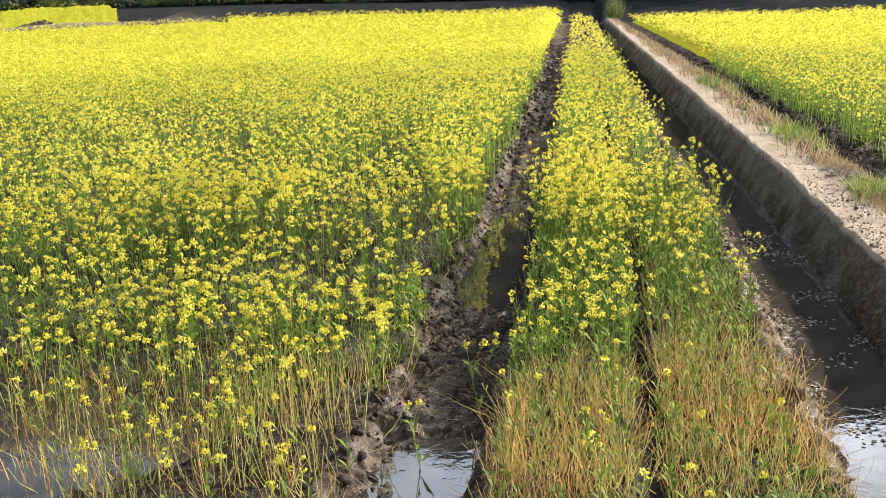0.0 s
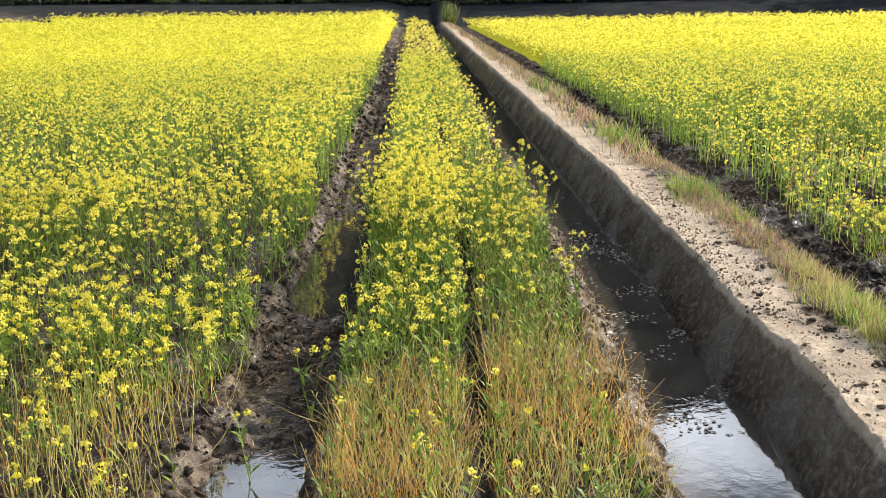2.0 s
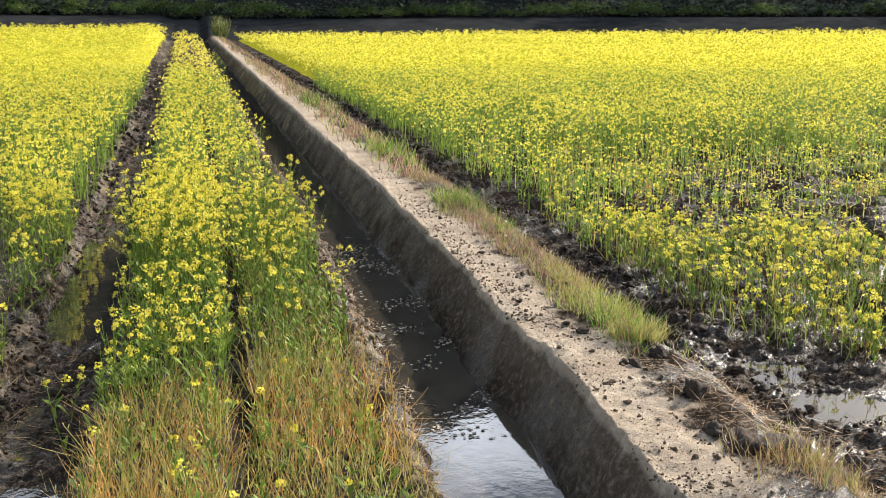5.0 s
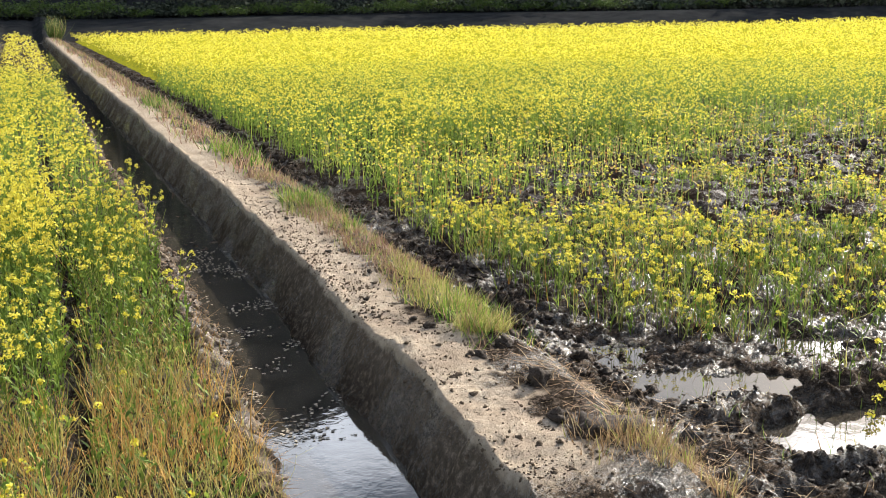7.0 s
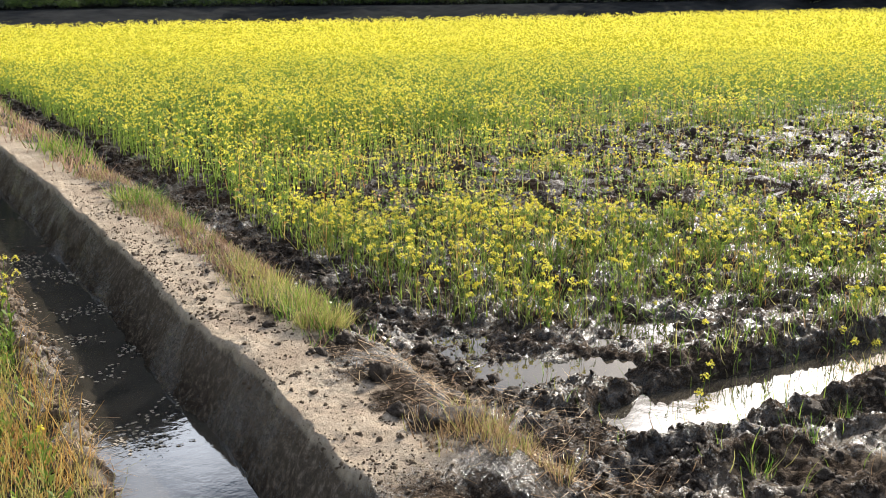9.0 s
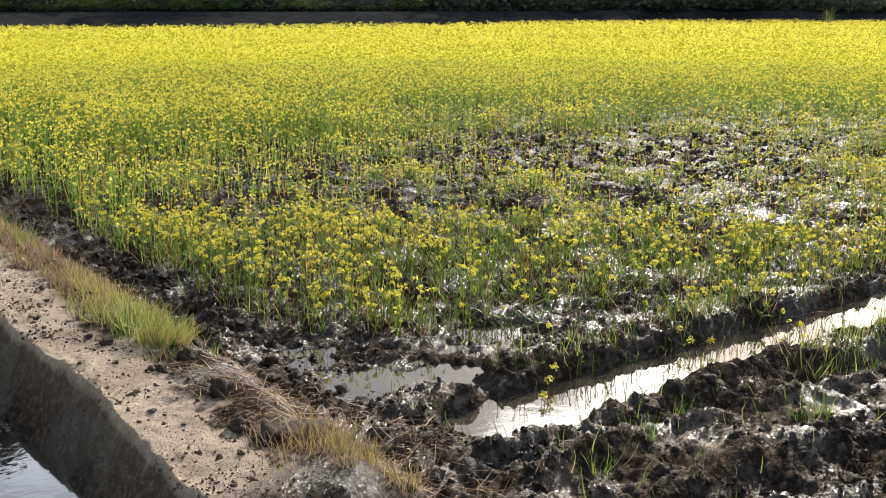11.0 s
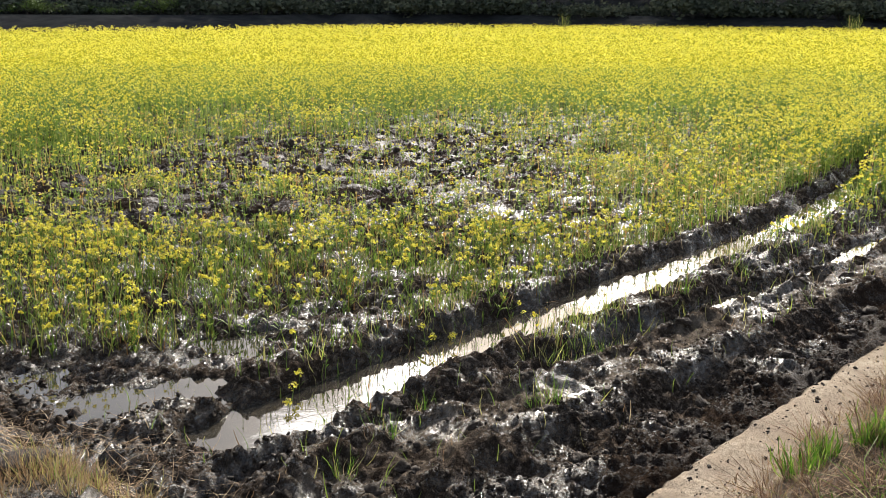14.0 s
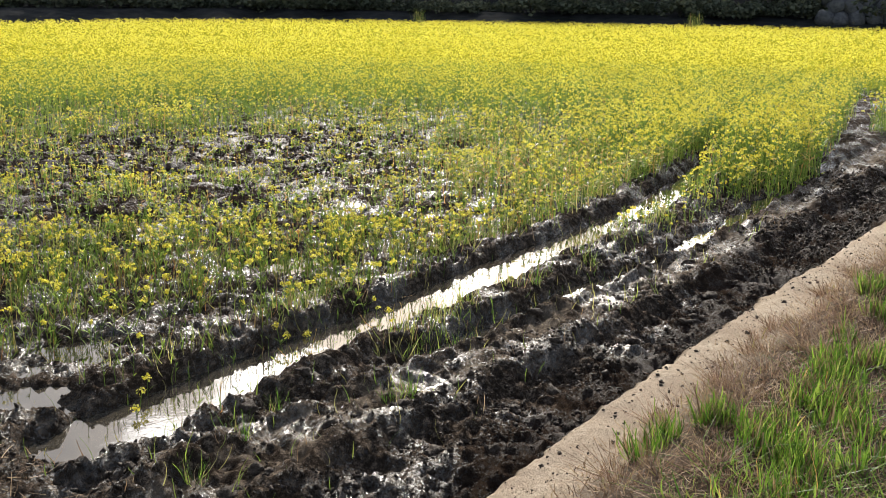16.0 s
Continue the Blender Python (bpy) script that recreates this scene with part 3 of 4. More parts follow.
def plants(bags, x, y, z, tall, detail, name):
    green, bloom = bags
    n = len(x)
    if n == 0:
        return
    base = np.stack([x, y, z - 0.02], 1)
    lean = rng.normal(0, 0.10, (n, 2)) * tall[:, None]
    top = base + np.stack([lean[:, 0], lean[:, 1], tall], 1)
    u = x - bend(y)
    # flowering fails at the drowned near end of the rows
    thick = np.clip(0.9 + 1.6 * fbm(x / 0.9, y / 0.9, 121, 3), 0.35, 1.5)
    flower = {"left": 0.05 + 0.5 * step(4.4, 5.4, y) + 0.6 * step(5.6, 8, y) + 0.3 * step(11, 17, y) + 0.08, "beds": np.where(u < 0.15, 0.08 + 0.4 * step(4.8, 5.8, y) + 0.7 * step(6.2, 8.5, y), 0.04 + 0.36 * step(5.6, 8.0, y) + 0.5 * step(8.5, 13, y)),
              "right": 0.43 + 0.3 * (1 - wetness(x, y)) * step(7, 10, np.hypot(x, y)) + 0.5 * step(14.5, 19, np.hypot(x, y)), "strip": 0.3 + 0.7 * step(9.5, 11.5, x)}[name] * thick
    dead = {"left": 1 - step(4.3, 5.6, y), "beds": np.where(u < 0.15, 0.85 - 0.85 * step(4.5, 5.4, y + fbm(x / 0.25, y / 0.25, 123, 2)), 0.75 - 0.6 * step(5.0, 7.2, y + 2 * fbm(x / 0.3, y / 0.3, 125, 2))), "right": np.maximum(0.42 * wetness(x, y), 0.5 * step(5, 7, x) * (1 - step(6.5, 9, y)) * (1 - step(11, 15, x))), "strip": 0.1 * np.ones(n)}[name]
    roll = rng.random(n)
    shade = np.where(roll < dead * 0.85, np.where(rng.random(n) < (0.68 if name == "beds" else 0.3), 1, 2), 0)
    if name == "beds":  # withered plants have sunk and lean every way
        slump = np.where(shade == 1, 0.62, np.where(shade == 2, 0.85, 1.0))[:, None]
        top = base + (top - base) * slump + np.where(shade[:, None] > 0, 1, 0.35) * rng.normal(0, 0.22, (n, 3)) * [1, 1, 0] * tall[:, None]
    blooming = ((rng.random(n) < flower) & (shade != 1)) | ((detail > 1) & (rng.random(n) < 0.92))
    for slot in (0, 1, 2):
        s = shade == slot
        b, t, h = base[s], top[s], tall[s]
        m = len(b)
        if detail == 0:
            stalks(green, b, t, 0.0026, slot)
            if slot == 0:
                thin = name == "strip"
                for k in range(2 if name == "strip" else 6):
                    f = rng.uniform(0.08, 0.85, m)[:, None]
                    leaves(green, b + (t - b) * f, rng.uniform(0.04, 0.11, m) * (1.2 - f[:, 0] * 0.6) * (0.7 if thin else 1), rng.uniform(0.008, 0.022, m) * (0.6 if thin else 0.7 if name == "right" else 1), slot, 1.2)
            else:
                for k in range(2):
                    f = rng.uniform(0.5, 1.0, m)[:, None]
                    leaves(green, b + (t - b) * f, rng.uniform(0.02, 0.05, m), rng.uniform(0.003, 0.007, m), slot, 1.8)
                off = rng.normal(0, 0.05, (m, 3)) * [1, 1, 0]
                blades(green, b + off, t + off * 2.4 - [0, 0, 0.08], 0.006, slot, 0.03)
                off = rng.normal(0, 0.06, (m, 3)) * [1, 1, 0]
                blades(green, b + off, t + off * 2 - (t - b) * 0.3, 0.005, slot, 0.04)
        elif detail == 1:
            blades(green, b, t, 0.010, slot, 0.02, 1)
            for k in range(3):
                f = rng.uniform(0.1, 0.9, m)[:, None]
                leaves(green, b + (t - b) * f, rng.uniform(0.06, 0.13, m) * np.clip(h / 0.4, 0.5, 1), rng.uniform(0.014, 0.034, m), slot, 0.8)
    if name == "right" and detail < 2:  # thin young growth between the stems on the wet ground
        s = rng.random(n) < 0.3
        off = rng.normal(0, 0.05, (s.sum(), 3)) * [1, 1, 0]
        blades(green, base[s] + off, base[s] + off * 1.6 + [0, 0, 1] * tall[s][:, None] * 0.6, 0.008 if detail == 0 else 0.014, 0, 0.02, 1)
    t, h = top[blooming], tall[blooming]
    m = len(t)
    if detail == 0:
        small = 0.88 if name == "right" else 1.0
        heads(bloom, t, rng.uniform(0.018, 0.034, m) * (1.08 if name == "left" else small), 24 if name == "left" else 19, 0.0165 * (0.5 + 0.5 * small))
        side = rng.random(m) < 0.55 * np.clip(h / 0.5, 0.2, 1)
        for _ in range(2):
            q = t[side] + rng.normal(0, 0.05, (side.sum(), 3)) * [1, 1, 0.6] - [0, 0, 0.05]
            stalks(green, t[side] - (t[side] - base[blooming][side]) * 0.35, q, 0.002, 0, 1)
            heads(bloom, q, rng.uniform(0.012, 0.024, len(q)) * small, 11, 0.014)
    elif detail == 1:
        for k in range(2):
            q = t + rng.normal(0, 0.055, (m, 3)) * [1, 1, 0.7] * (k > 0)
            q[:, 2] -= k * rng.uniform(0.0, 0.4, m) * h
            s = rng.random(m) < (1, 0.85 if name in ("left", "beds") else 0.55)[k]
            near_wet = (1.12 if name in ("left", "beds") else 1.03) - 0.25 * wetness(q[s][:, 0], q[s][:, 1])
            heads(bloom, q[s], rng.uniform(0.018, 0.034, s.sum()) * near_wet, 5, 0.0275 * near_wet)
    else:
        big = {2: 0.048, 3: 0.085}[detail]
        heads(bloom, t, rng.uniform(0.04, 0.08, m) * (1 if detail == 2 else 2.2), 4, big)


grow(23000, 3.3, 9.5, 0)
grow(58000, 9.5, 29, 1)
grow(13000, 8.5, 17, 1, 16, 78)
grow(2600, 9.5, 20, 1, 69, 82)
grow(35000, 29, 48, 2)
grow(38000, 48, 92, 3)

# withered stalks, close together, at the near end of the two beds
n = 5200
x, y = rng.uniform(-0.52, 1.0, n), rng.uniform(3.6, 6.4, n)
u = x - bend(y)
mottle = fbm(x / 0.3, y / 0.3, 171, 3)
p = np.where(u < 0.15, 1 - step(4.5, 5.2, y + mottle), 0.9 - 0.75 * step(4.7, 6.2, y + 1.5 * mottle)) * ((u < 0.1) | (u > 0.24)) * (u > -0.5) * (u < 0.92)
ok = rng.random(n) < p
x, y, mottle = x[ok], y[ok], mottle[ok]
b = np.stack([x, y, height(x, y) - 0.02], 1)
h = rng.uniform(0.08, 0.27, len(x)) * (1 - 0.3 * step(0.6, 0.95, x))
t = b + np.stack([rng.normal(0, 0.3, len(x)) * h, rng.normal(0, 0.3, len(x)) * h, h], 1)
orange = rng.random(len(x)) < np.clip(0.5 + 2.2 * mottle, 0.1, 0.95)
for slot, s in ((1, orange), (2, ~orange)):
    blades(crop["beds"][0], b[s], t[s], 0.004, slot, 0.16 * h[s], 3)

# the closed foliage under the blossoms of the far rows: a lumpy layer, no ground shows through it
for name, a0, a1 in (("left", -60, 0), ("right", 0, 100)):
    r = np.concatenate([np.arange(21, 40, 0.35), np.geomspace(40, 90, 60)])
    a = np.radians(np.linspace(a0, a1, 420))
    Rr, Aa = np.meshgrid(r, a)
    xs, ys = EYE_X + Rr * np.sin(Aa), Rr * np.cos(Aa)
    tall, chance, left, beds, right, strip = vigour(xs, ys)
    inside = (left if name == "left" else right) & end_of_field(xs, ys) & (wetness(xs, ys) < 0.05)
    su = xs - bend(ys)
    edge = (1 - step(-2.2, -1.2, su)) if name == "left" else step(3.2, 4.4, su) * np.maximum(step(4.2, 5.6, ys - across(xs)), step(26, 38, xs))
    zs = height(xs, ys) + (tall - 0.20 + 0.10 * lumps(xs, ys, 0.5, 111) + 0.1 * (rng.random(xs.shape) - 0.5)) * step(21, 28, Rr) * edge - 0.04
    i = np.arange(xs.size).reshape(xs.shape)
    f = np.stack([i[:-1, :-1], i[:-1, 1:], i[1:, 1:], i[1:, :-1]], -1).reshape(-1, 4)
    f = f[inside.ravel()[f].all(1)]
    g = crop[name][0]
    g.v.append(np.stack([xs, ys, zs], -1).reshape(-1, 3))
    g.f.append(f + g.n)
    g.m.append(np.full(len(f), 3))
    g.n += xs.size

LABELS = {"left": "wide flowering rapeseed field, green stems under yellow blossom", "beds": "two narrow flowering rapeseed rows turning brown at the end",
          "right": "flowering rapeseed field, sparse and drowned near the mud", "strip": "narrow tuft row of rapeseed beside the wet channel"}
for name, (green, bloom) in crop.items():
    crop_ob = tagged(green.thing("rapeseed_crop", [GREEN, STRAW, OLIVE, CANOPY]), LABELS[name], "rapeseed", kind="stuff")
    tagged(bloom.thing("blossom", [YELLOW], crop_ob), "bright yellow blossom")

# ---- far trees ----


def tree_mesh(seed, tall, wide, leaf, count):
    r = np.random.default_rng(seed)
    trunk, crown = Bag(), Bag()
    base = np.array([[0, 0, -0.5]])
    stalks(trunk, base, np.array([[r.normal(0, 0.3), r.normal(0, 0.3), tall * 0.8]]), np.array([tall * 0.025]), 0, 4, 0.05)
    k = 14
    f = r.uniform(0.2, 0.75, k)[:, None]
    start = np.array([[0, 0, tall * 0.8]]) * f
    tip = start + np.stack([r.normal(0, wide * 0.45, k), r.normal(0, wide * 0.45, k), r.uniform(0.1, 0.25, k) * tall], 1)
    stalks(trunk, start, tip, np.full(k, tall * 0.009), 0, 2, 0.1)
    c = np.repeat(tip, count // k, 0) + r.normal(0, 1, (count // k * k, 3)) * [wide * 0.2, wide * 0.2, tall * 0.10]
    heads(crown, c, np.full(len(c), leaf * 1.3), 3, leaf)
    return trunk, crown


def tree_kind(name, label, seed, tall, wide, leaf, count, mat):
    trunk, crown = tree_mesh(seed, tall, wide, leaf, count)
    ob = tagged(new(name), label, "tree" if name == "tree" else "shrub", "trees on the far slope" if name == "tree" else "shrubs at the field's end")
    trunk.thing("trunk", [BARK], ob)
    crown.thing("crown", [mat], ob)
    return ob


kinds = [tree_kind("tree", "dark leafy tree in the shade of the slope", 200 + k, 9 + 2 * k, 5 + k * 0.6, 0.75, 230, SHADELEAF) for k in range(3)]
for k in range(90):
    az = radians(-58 + 160 * (k + rng.uniform(-0.4, 0.4)) / 90)
    r = rng.uniform(100, 122)
    x, y = r * math.sin(az), r * math.cos(az)
    z = float(height(np.array([x]), np.array([y]))[0])
    s = rng.uniform(0.75, 1.2)
    m = pose(x, y, z, 0, 0, rng.uniform(0, 360)) @ Matrix.Diagonal((s, s, s * (0.75 if az > radians(42) else 1), 1))
    ob = kinds[k % 3] if k < 3 else copy_thing(kinds[k % 3], Matrix())
    ob.matrix_basis = m
hedge = tree_kind("shrub", "dark undergrowth in the shade of the trees", 310, 3.2, 3.6, 0.42, 230, SHADELEAF)
for k in range(100):
    az = radians(-58 + 160 * (k + rng.uniform(-0.3, 0.3)) / 100)
    r = rng.uniform(97, 101)
    x, y = r * math.sin(az), r * math.cos(az)
    ob = hedge if k == 0 else copy_thing(hedge, Matrix())
    s = rng.uniform(0.7, 1.2)
    ob.matrix_basis = pose(x, y, float(height(np.array([x]), np.array([y]))[0]) - 0.6, 0, 0, rng.uniform(0, 360)) @ Matrix.Diagonal((s, s, s * 0.8, 1))
shrubs = [tree_kind("shrub", "sunlit green shrub on the dark bank", 300 + k, 1.6, 1.4, 0.14, 260, BUSHLEAF) for k in range(2)]
for k in range(60):
    az = radians(-42 + 78 * (k + rng.uniform(-0.5, 0.5)) / 60)
    r = rng.uniform(92, 97)
    x, y = r * math.sin(az), r * math.cos(az)
    z = float(height(np.array([x]), np.array([y]))[0])
    s = rng.uniform(0.4, 1.1)
    ob = shrubs[k % 2] if k < 2 else copy_thing(shrubs[k % 2], Matrix())
    ob.matrix_basis = pose(x, y, z, 0, 0, rng.uniform(0, 360)) @ Matrix.Diagonal((s * 1.3, s * 1.3, s, 1))

# ---- boulder wall at the foot of the slope ----
BOULDER = plain("grey boulder", (0.045, 0.047, 0.052), (0.12, 0.12, 0.125), 3.0, 0.9)


def boulder(seed):
    bm = bmesh.new()
    bmesh.ops.create_icosphere(bm, subdivisions=2, radius=1.0)
    for v in bm.verts:
        v.co = v.co * (1 + 0.35 * noise.noise(v.co * 0.9 + Vector((seed * 5.1, 0, 0))) + 0.12 * noise.noise(v.co * 2.5 + Vector((0, seed * 2.3, 0))))
    for f in bm.faces:
        f.smooth = True
    me = bpy.data.meshes.new("boulder")
    bm.to_mesh(me)
    bm.free()
    me.materials.append(BOULDER)
    return me


BOULDERS = [boulder(k + 1) for k in range(5)]
wall = tagged(new("stone_wall"), "grey boulder retaining wall at the foot of the slope", "wall", kind="structure")
for row in range(4):
    for k in range(16):
        az = radians(77.4 + 0.78 * (k + 0.5 * (row % 2)) + rng.uniform(-0.12, 0.12))
        r = 96.5 + 0.5 * row
        stone = new("boulder", BOULDERS[int(rng.integers(0, 5))])
        stone.parent = wall
        s = rng.uniform(0.74, 0.92)
        stone.matrix_basis = pose(r * math.sin(az), r * math.cos(az), 1.2 + 0.95 * row + rng.uniform(-0.12, 0.12), rng.uniform(0, 360), rng.uniform(0, 360), rng.uniform(0, 360)) @ Matrix.Diagonal((s, s * rng.uniform(0.8, 1.1), s * rng.uniform(0.75, 1), 1))

# ---- grass on the banks and the verge ----


def turf(n, x0, x1, y0, y1, tall, width, mask, mats, label, lean=0.35, sag=0.25):
    """A patch of grass blades where mask says so; slots of mats by chance."""
    x, y = rng.uniform(x0, x1, n), rng.uniform(y0, y1, n)
    p, slot, high = mask(x, y)
    ok = rng.random(n) < p
    x, y, slot, high = x[ok], y[ok], slot[ok], high[ok]
    b = np.stack([x, y, height(x, y) - 0.01], 1)
    h = tall * high * rng.uniform(0.5, 1.15, len(x))
    t = b + np.stack([rng.normal(0, lean, len(x)) * h, rng.normal(0, lean, len(x)) * h, h], 1)
    bag = Bag()
    for k in range(len(mats)):
        s = slot == k
        blades(bag, b[s], t[s], width * rng.uniform(0.6, 1.3, s.sum()), k, sag * h[s], 3)
    return tagged(bag.thing("grass", mats), label, "grass", kind="stuff")


def bank_mask(x, y):
    u = x - bend(y)
    clump = fbm(x / 0.35, y / 0.6, 131, 3) + 0.25 * np.exp(-((y - 5.3) / 0.75) ** 2)
    p = step(1.96 - 0.05 * step(6, 9, y) - 0.16 * step(9, 16, y), 2.12, u + 0.15 * clump) * (1 - step(2.36, 2.62, u)) * np.clip(0.5 + 0.35 * step(8, 12, y) + 2.2 * clump, 0.1, 1) * (y > 4.55)
    lush = np.exp(-((y - 5.0) / 0.45) ** 2) + np.exp(-((y - 8.8) / 0.4) ** 2) + np.exp(-((y - 12.3) / 0.8) ** 2) + np.exp(-((y - 19) / 1.2) ** 2)
    slot = np.where(rng.random(len(x)) < 0.10 + 0.6 * np.clip(lush, 0, 1), 0, np.where(rng.random(len(x)) < 0.45 + 0.4 * step(5.6, 6.6, y), 2, 1))
    return p, slot, 0.7 + 0.6 * np.clip(lush, 0, 1)


RUSSET = leafy("dead grass", ((0.0, (0.19, 0.115, 0.06)), (0.6, (0.38, 0.25, 0.135)), (1.0, (0.56, 0.43, 0.25))), 0.3)
DEADGRASS = leafy("matted dead grass", ((0.0, (0.08, 0.048, 0.03)), (0.6, (0.22, 0.135, 0.08)), (1.0, (0.44, 0.31, 0.18))), 0.25)
PINKGRASS = leafy("bleached grass", ((0.0, (0.17, 0.09, 0.055)), (0.6, (0.36, 0.22, 0.15)), (1.0, (0.52, 0.38, 0.27))), 0.3)
turf(24000, 1.5, 2.8, 4.5, 10.5, 0.12, 0.005, bank_mask, [GRASS, OLIVE, PINKGRASS], "short tan and green grass along the bank top")
turf(24000, 0.0, 2.7, 10.5, 34, 0.19, 0.014, bank_mask, [GRASS, OLIVE, PINKGRASS], "thin dry grass along the far bank")
turf(7000, -2.2, 2.0, 34, 68, 0.2, 0.03, bank_mask, [GRASS, OLIVE, PINKGRASS], "dry grass on the far end of the bank")


def end_mask(x, y):
    d = np.hypot((x - 2.28) / 0.28, (y - 3.28) / 0.22) + fbm(x * 4, y * 4, 133, 3)
    return 1 - step(0.5, 1.2, d), np.where(rng.random(len(x)) < 0.25, 1, np.where(rng.random(len(x)) < 0.04, 0, 2)), np.ones(len(x)) * 0.8


turf(1500, 1.8, 2.8, 2.9, 3.8, 0.13, 0.005, end_mask, [GRASS, OLIVE, RUSSET], "yellowed grass round the clods at the bank's end")


def verge_mask(x, y):
    b = y - cross_bank(x)
    clump = fbm(x / 0.5, y / 0.4, 141, 3)
    p = 1 - step(1.38, 1.56, b + 0.3 * clump)
    green = 0.2 * step(0.05, 0.25, clump - 0.30 + 0.62 * step(0.15, 0.75, 1.35 - b) - 0.25 * step(5.6, 7.0, x))
    slot = np.where(rng.random(len(x)) < green * 0.88, 0, np.where(rng.random(len(x)) < 0.5, 2, 1))
    return p * np.clip(0.75 + 2 * clump, 0.2, 1), slot, np.where(slot == 0, 0.9, 0.36)


turf(30000, 3.0, 9.5, -0.3, 1.6, 0.13, 0.006, verge_mask, [GRASS, RUSSET, DEADGRASS], "fresh green and dead brown grass on the verge", 1.6, 0.7)


def fresh_mask(x, y):
    """Young grass, thick away from the pale bank."""
    clump = fbm(x / 0.35, y / 0.3, 145, 3)
    p = step(-0.05, 0.3, 1.05 - 0.28 * (x - 4.4) - y + 1.3 * clump) * np.clip(0.45 + 2.6 * clump, 0.03, 1)
    slot = np.where(rng.random(len(x)) < 0.9, 0, np.where(rng.random(len(x)) < 0.6, 1, 2))
    return p, slot, 0.75 + 0.9 * clump


turf(5200, 3.5, 8.0, -0.1, 1.4, 0.16, 0.0085, fresh_mask, [GRASS, OLIVE, STRAW], "thick upright young green grass on the verge", 0.3, 0.22)


def sparse_mask(x, y):
    e = y - across(x)
    ridge = np.exp(-((e - 3.17) / 0.16) ** 2) * step(3.4, 4.2, x) + 0.8 * np.exp(-((e - 3.5) / 0.12) ** 2) * step(3.3, 3.6, x) * (1 - step(4.8, 5.6, x)) + 0.7 * np.exp(-((e - 3.98) / 0.13) ** 2) * step(3.6, 4.4, x) * (1 - step(6, 8, x))
    p = ridge * step(-0.05, 0.3, fbm(x / 0.35, y / 0.35, 143, 3)) + 0.03
    slot = np.where(rng.random(len(x)) < 0.55, 0, np.where(rng.random(len(x)) < 0.7, 1, 2))
    return p, slot, np.ones(len(x))


turf(22000, 3.0, 11.0, 2.3, 4.4, 0.13, 0.006, sparse_mask, [GREEN, OLIVE, RUSSET], "sparse weeds on the mud ridges", 0.3, 0.15)

# ---- clods ----


def ball(seed):
    """A small rough lump: a cube pushed out to an uneven ball, 24 faces."""
    r = np.random.default_rng(seed)
    g = np.array([-1.0, 0, 1.0])
    pts = [(a, b, c) for a in g for b in g for c in g if max(abs(a), abs(b), abs(c)) == 1]
    at = {p: i for i, p in enumerate(pts)}
    faces = []
    for axis in range(3):
        for sgn in (-1, 1):
            for a in (-1, 0):
                for b in (-1, 0):
                    q = []
                    for da, db in ((0, 0), (1, 0), (1, 1), (0, 1)):
                        p = [0, 0, 0]
                        p[axis], p[(axis + 1) % 3], p[(axis + 2) % 3] = sgn, a + da, b + db
                        q.append(at[tuple(float(v) for v in p)])
                    faces.append(q if sgn > 0 else q[::-1])
    v = unit(np.array(pts)) * r.uniform(0.6, 1.3, (len(pts), 1)) + r.normal(0, 0.13, (len(pts), 3))
    return v, faces


BALLS = [ball(400 + k) for k in range(8)]


def crumb(seed):
    """A jagged crumb of six faces."""
    r = np.random.default_rng(seed)
    v = np.array([(a, b, c) for c in (-1, 1) for a, b in ((-1, -1), (1, -1), (1, 1), (-1, 1))], float) * 0.62
    return v + r.uniform(-0.38, 0.38, v.shape), [(3, 2, 1, 0), (4, 5, 6, 7), (0, 1, 5, 4), (1, 2, 6, 5), (2, 3, 7, 6), (3, 0, 4, 7)]


CRUMBS = [crumb(500 + k) for k in range(8)]


def clod_field(name, x, y, size, mat, label, sink=0.3):
    bag = Bag()
    kind = rng.integers(0, 8, len(x)) + np.where(size > 0.026, 8, 0)
    z = height(x, y)
    for k, (v, f) in enumerate(CRUMBS + BALLS):
        s = kind == k
        sc = size[s][:, None] * rng.uniform(0.7, 1.3, (s.sum(), 3)) * [1, 1, 0.6]
        q = v[None] * sc[:, None]
        for i, j in ((0, 1), (1, 2), (2, 0)):
            a = rng.uniform(0, 6.28, s.sum())
            ca, sa = np.cos(a)[:, None], np.sin(a)[:, None]
            p, r = q[..., i] * ca - q[..., j] * sa, q[..., i] * sa + q[..., j] * ca
            q[..., i], q[..., j] = p, r
        bag.add(q + np.stack([x[s], y[s], z[s] + size[s] * (0.45 - sink)], 1)[:, None], f)
    return tagged(bag.thing(name, [mat]), label, "mud", kind="stuff")


def scatter(n, x0, x1, y0, y1, chance):
    x, y = rng.uniform(x0, x1, n), rng.uniform(y0, y1, n)
    ok = rng.random(n) < chance(x, y)
    return x[ok], y[ok]


def sizes(n, small, spread_by=0.6):
    return np.clip(small * np.exp(rng.normal(0, spread_by, n)), 0.003, small * 3.2)


x, y = scatter(52000, 2.3, 14, 1.6, 4.3, lambda x, y: np.where((y - cross_bank(x) > 1.76) & (x > 2.3), 0.25 + 0.75 * (y - cross_bank(x) < 2.6), 0) * np.clip(0.6 + 2 * fbm(x / 0.4, y / 0.4, 151, 2), 0.1, 1))
clod_field("mud_clods", x, y, sizes(len(x), 0.0065, 0.5) * (1 + step(7, 14, x)), CLOD, "small dark wet clods churned up in the mud", 0.45)
x, y = scatter(4500, 1.9, 3.3, 3.0, 13.0, lambda x, y: step(2.3, 2.6, x - bend(y)) * np.clip(0.6 + 2 * fbm(x / 0.4, y / 0.4, 153, 2), 0.1, 1))
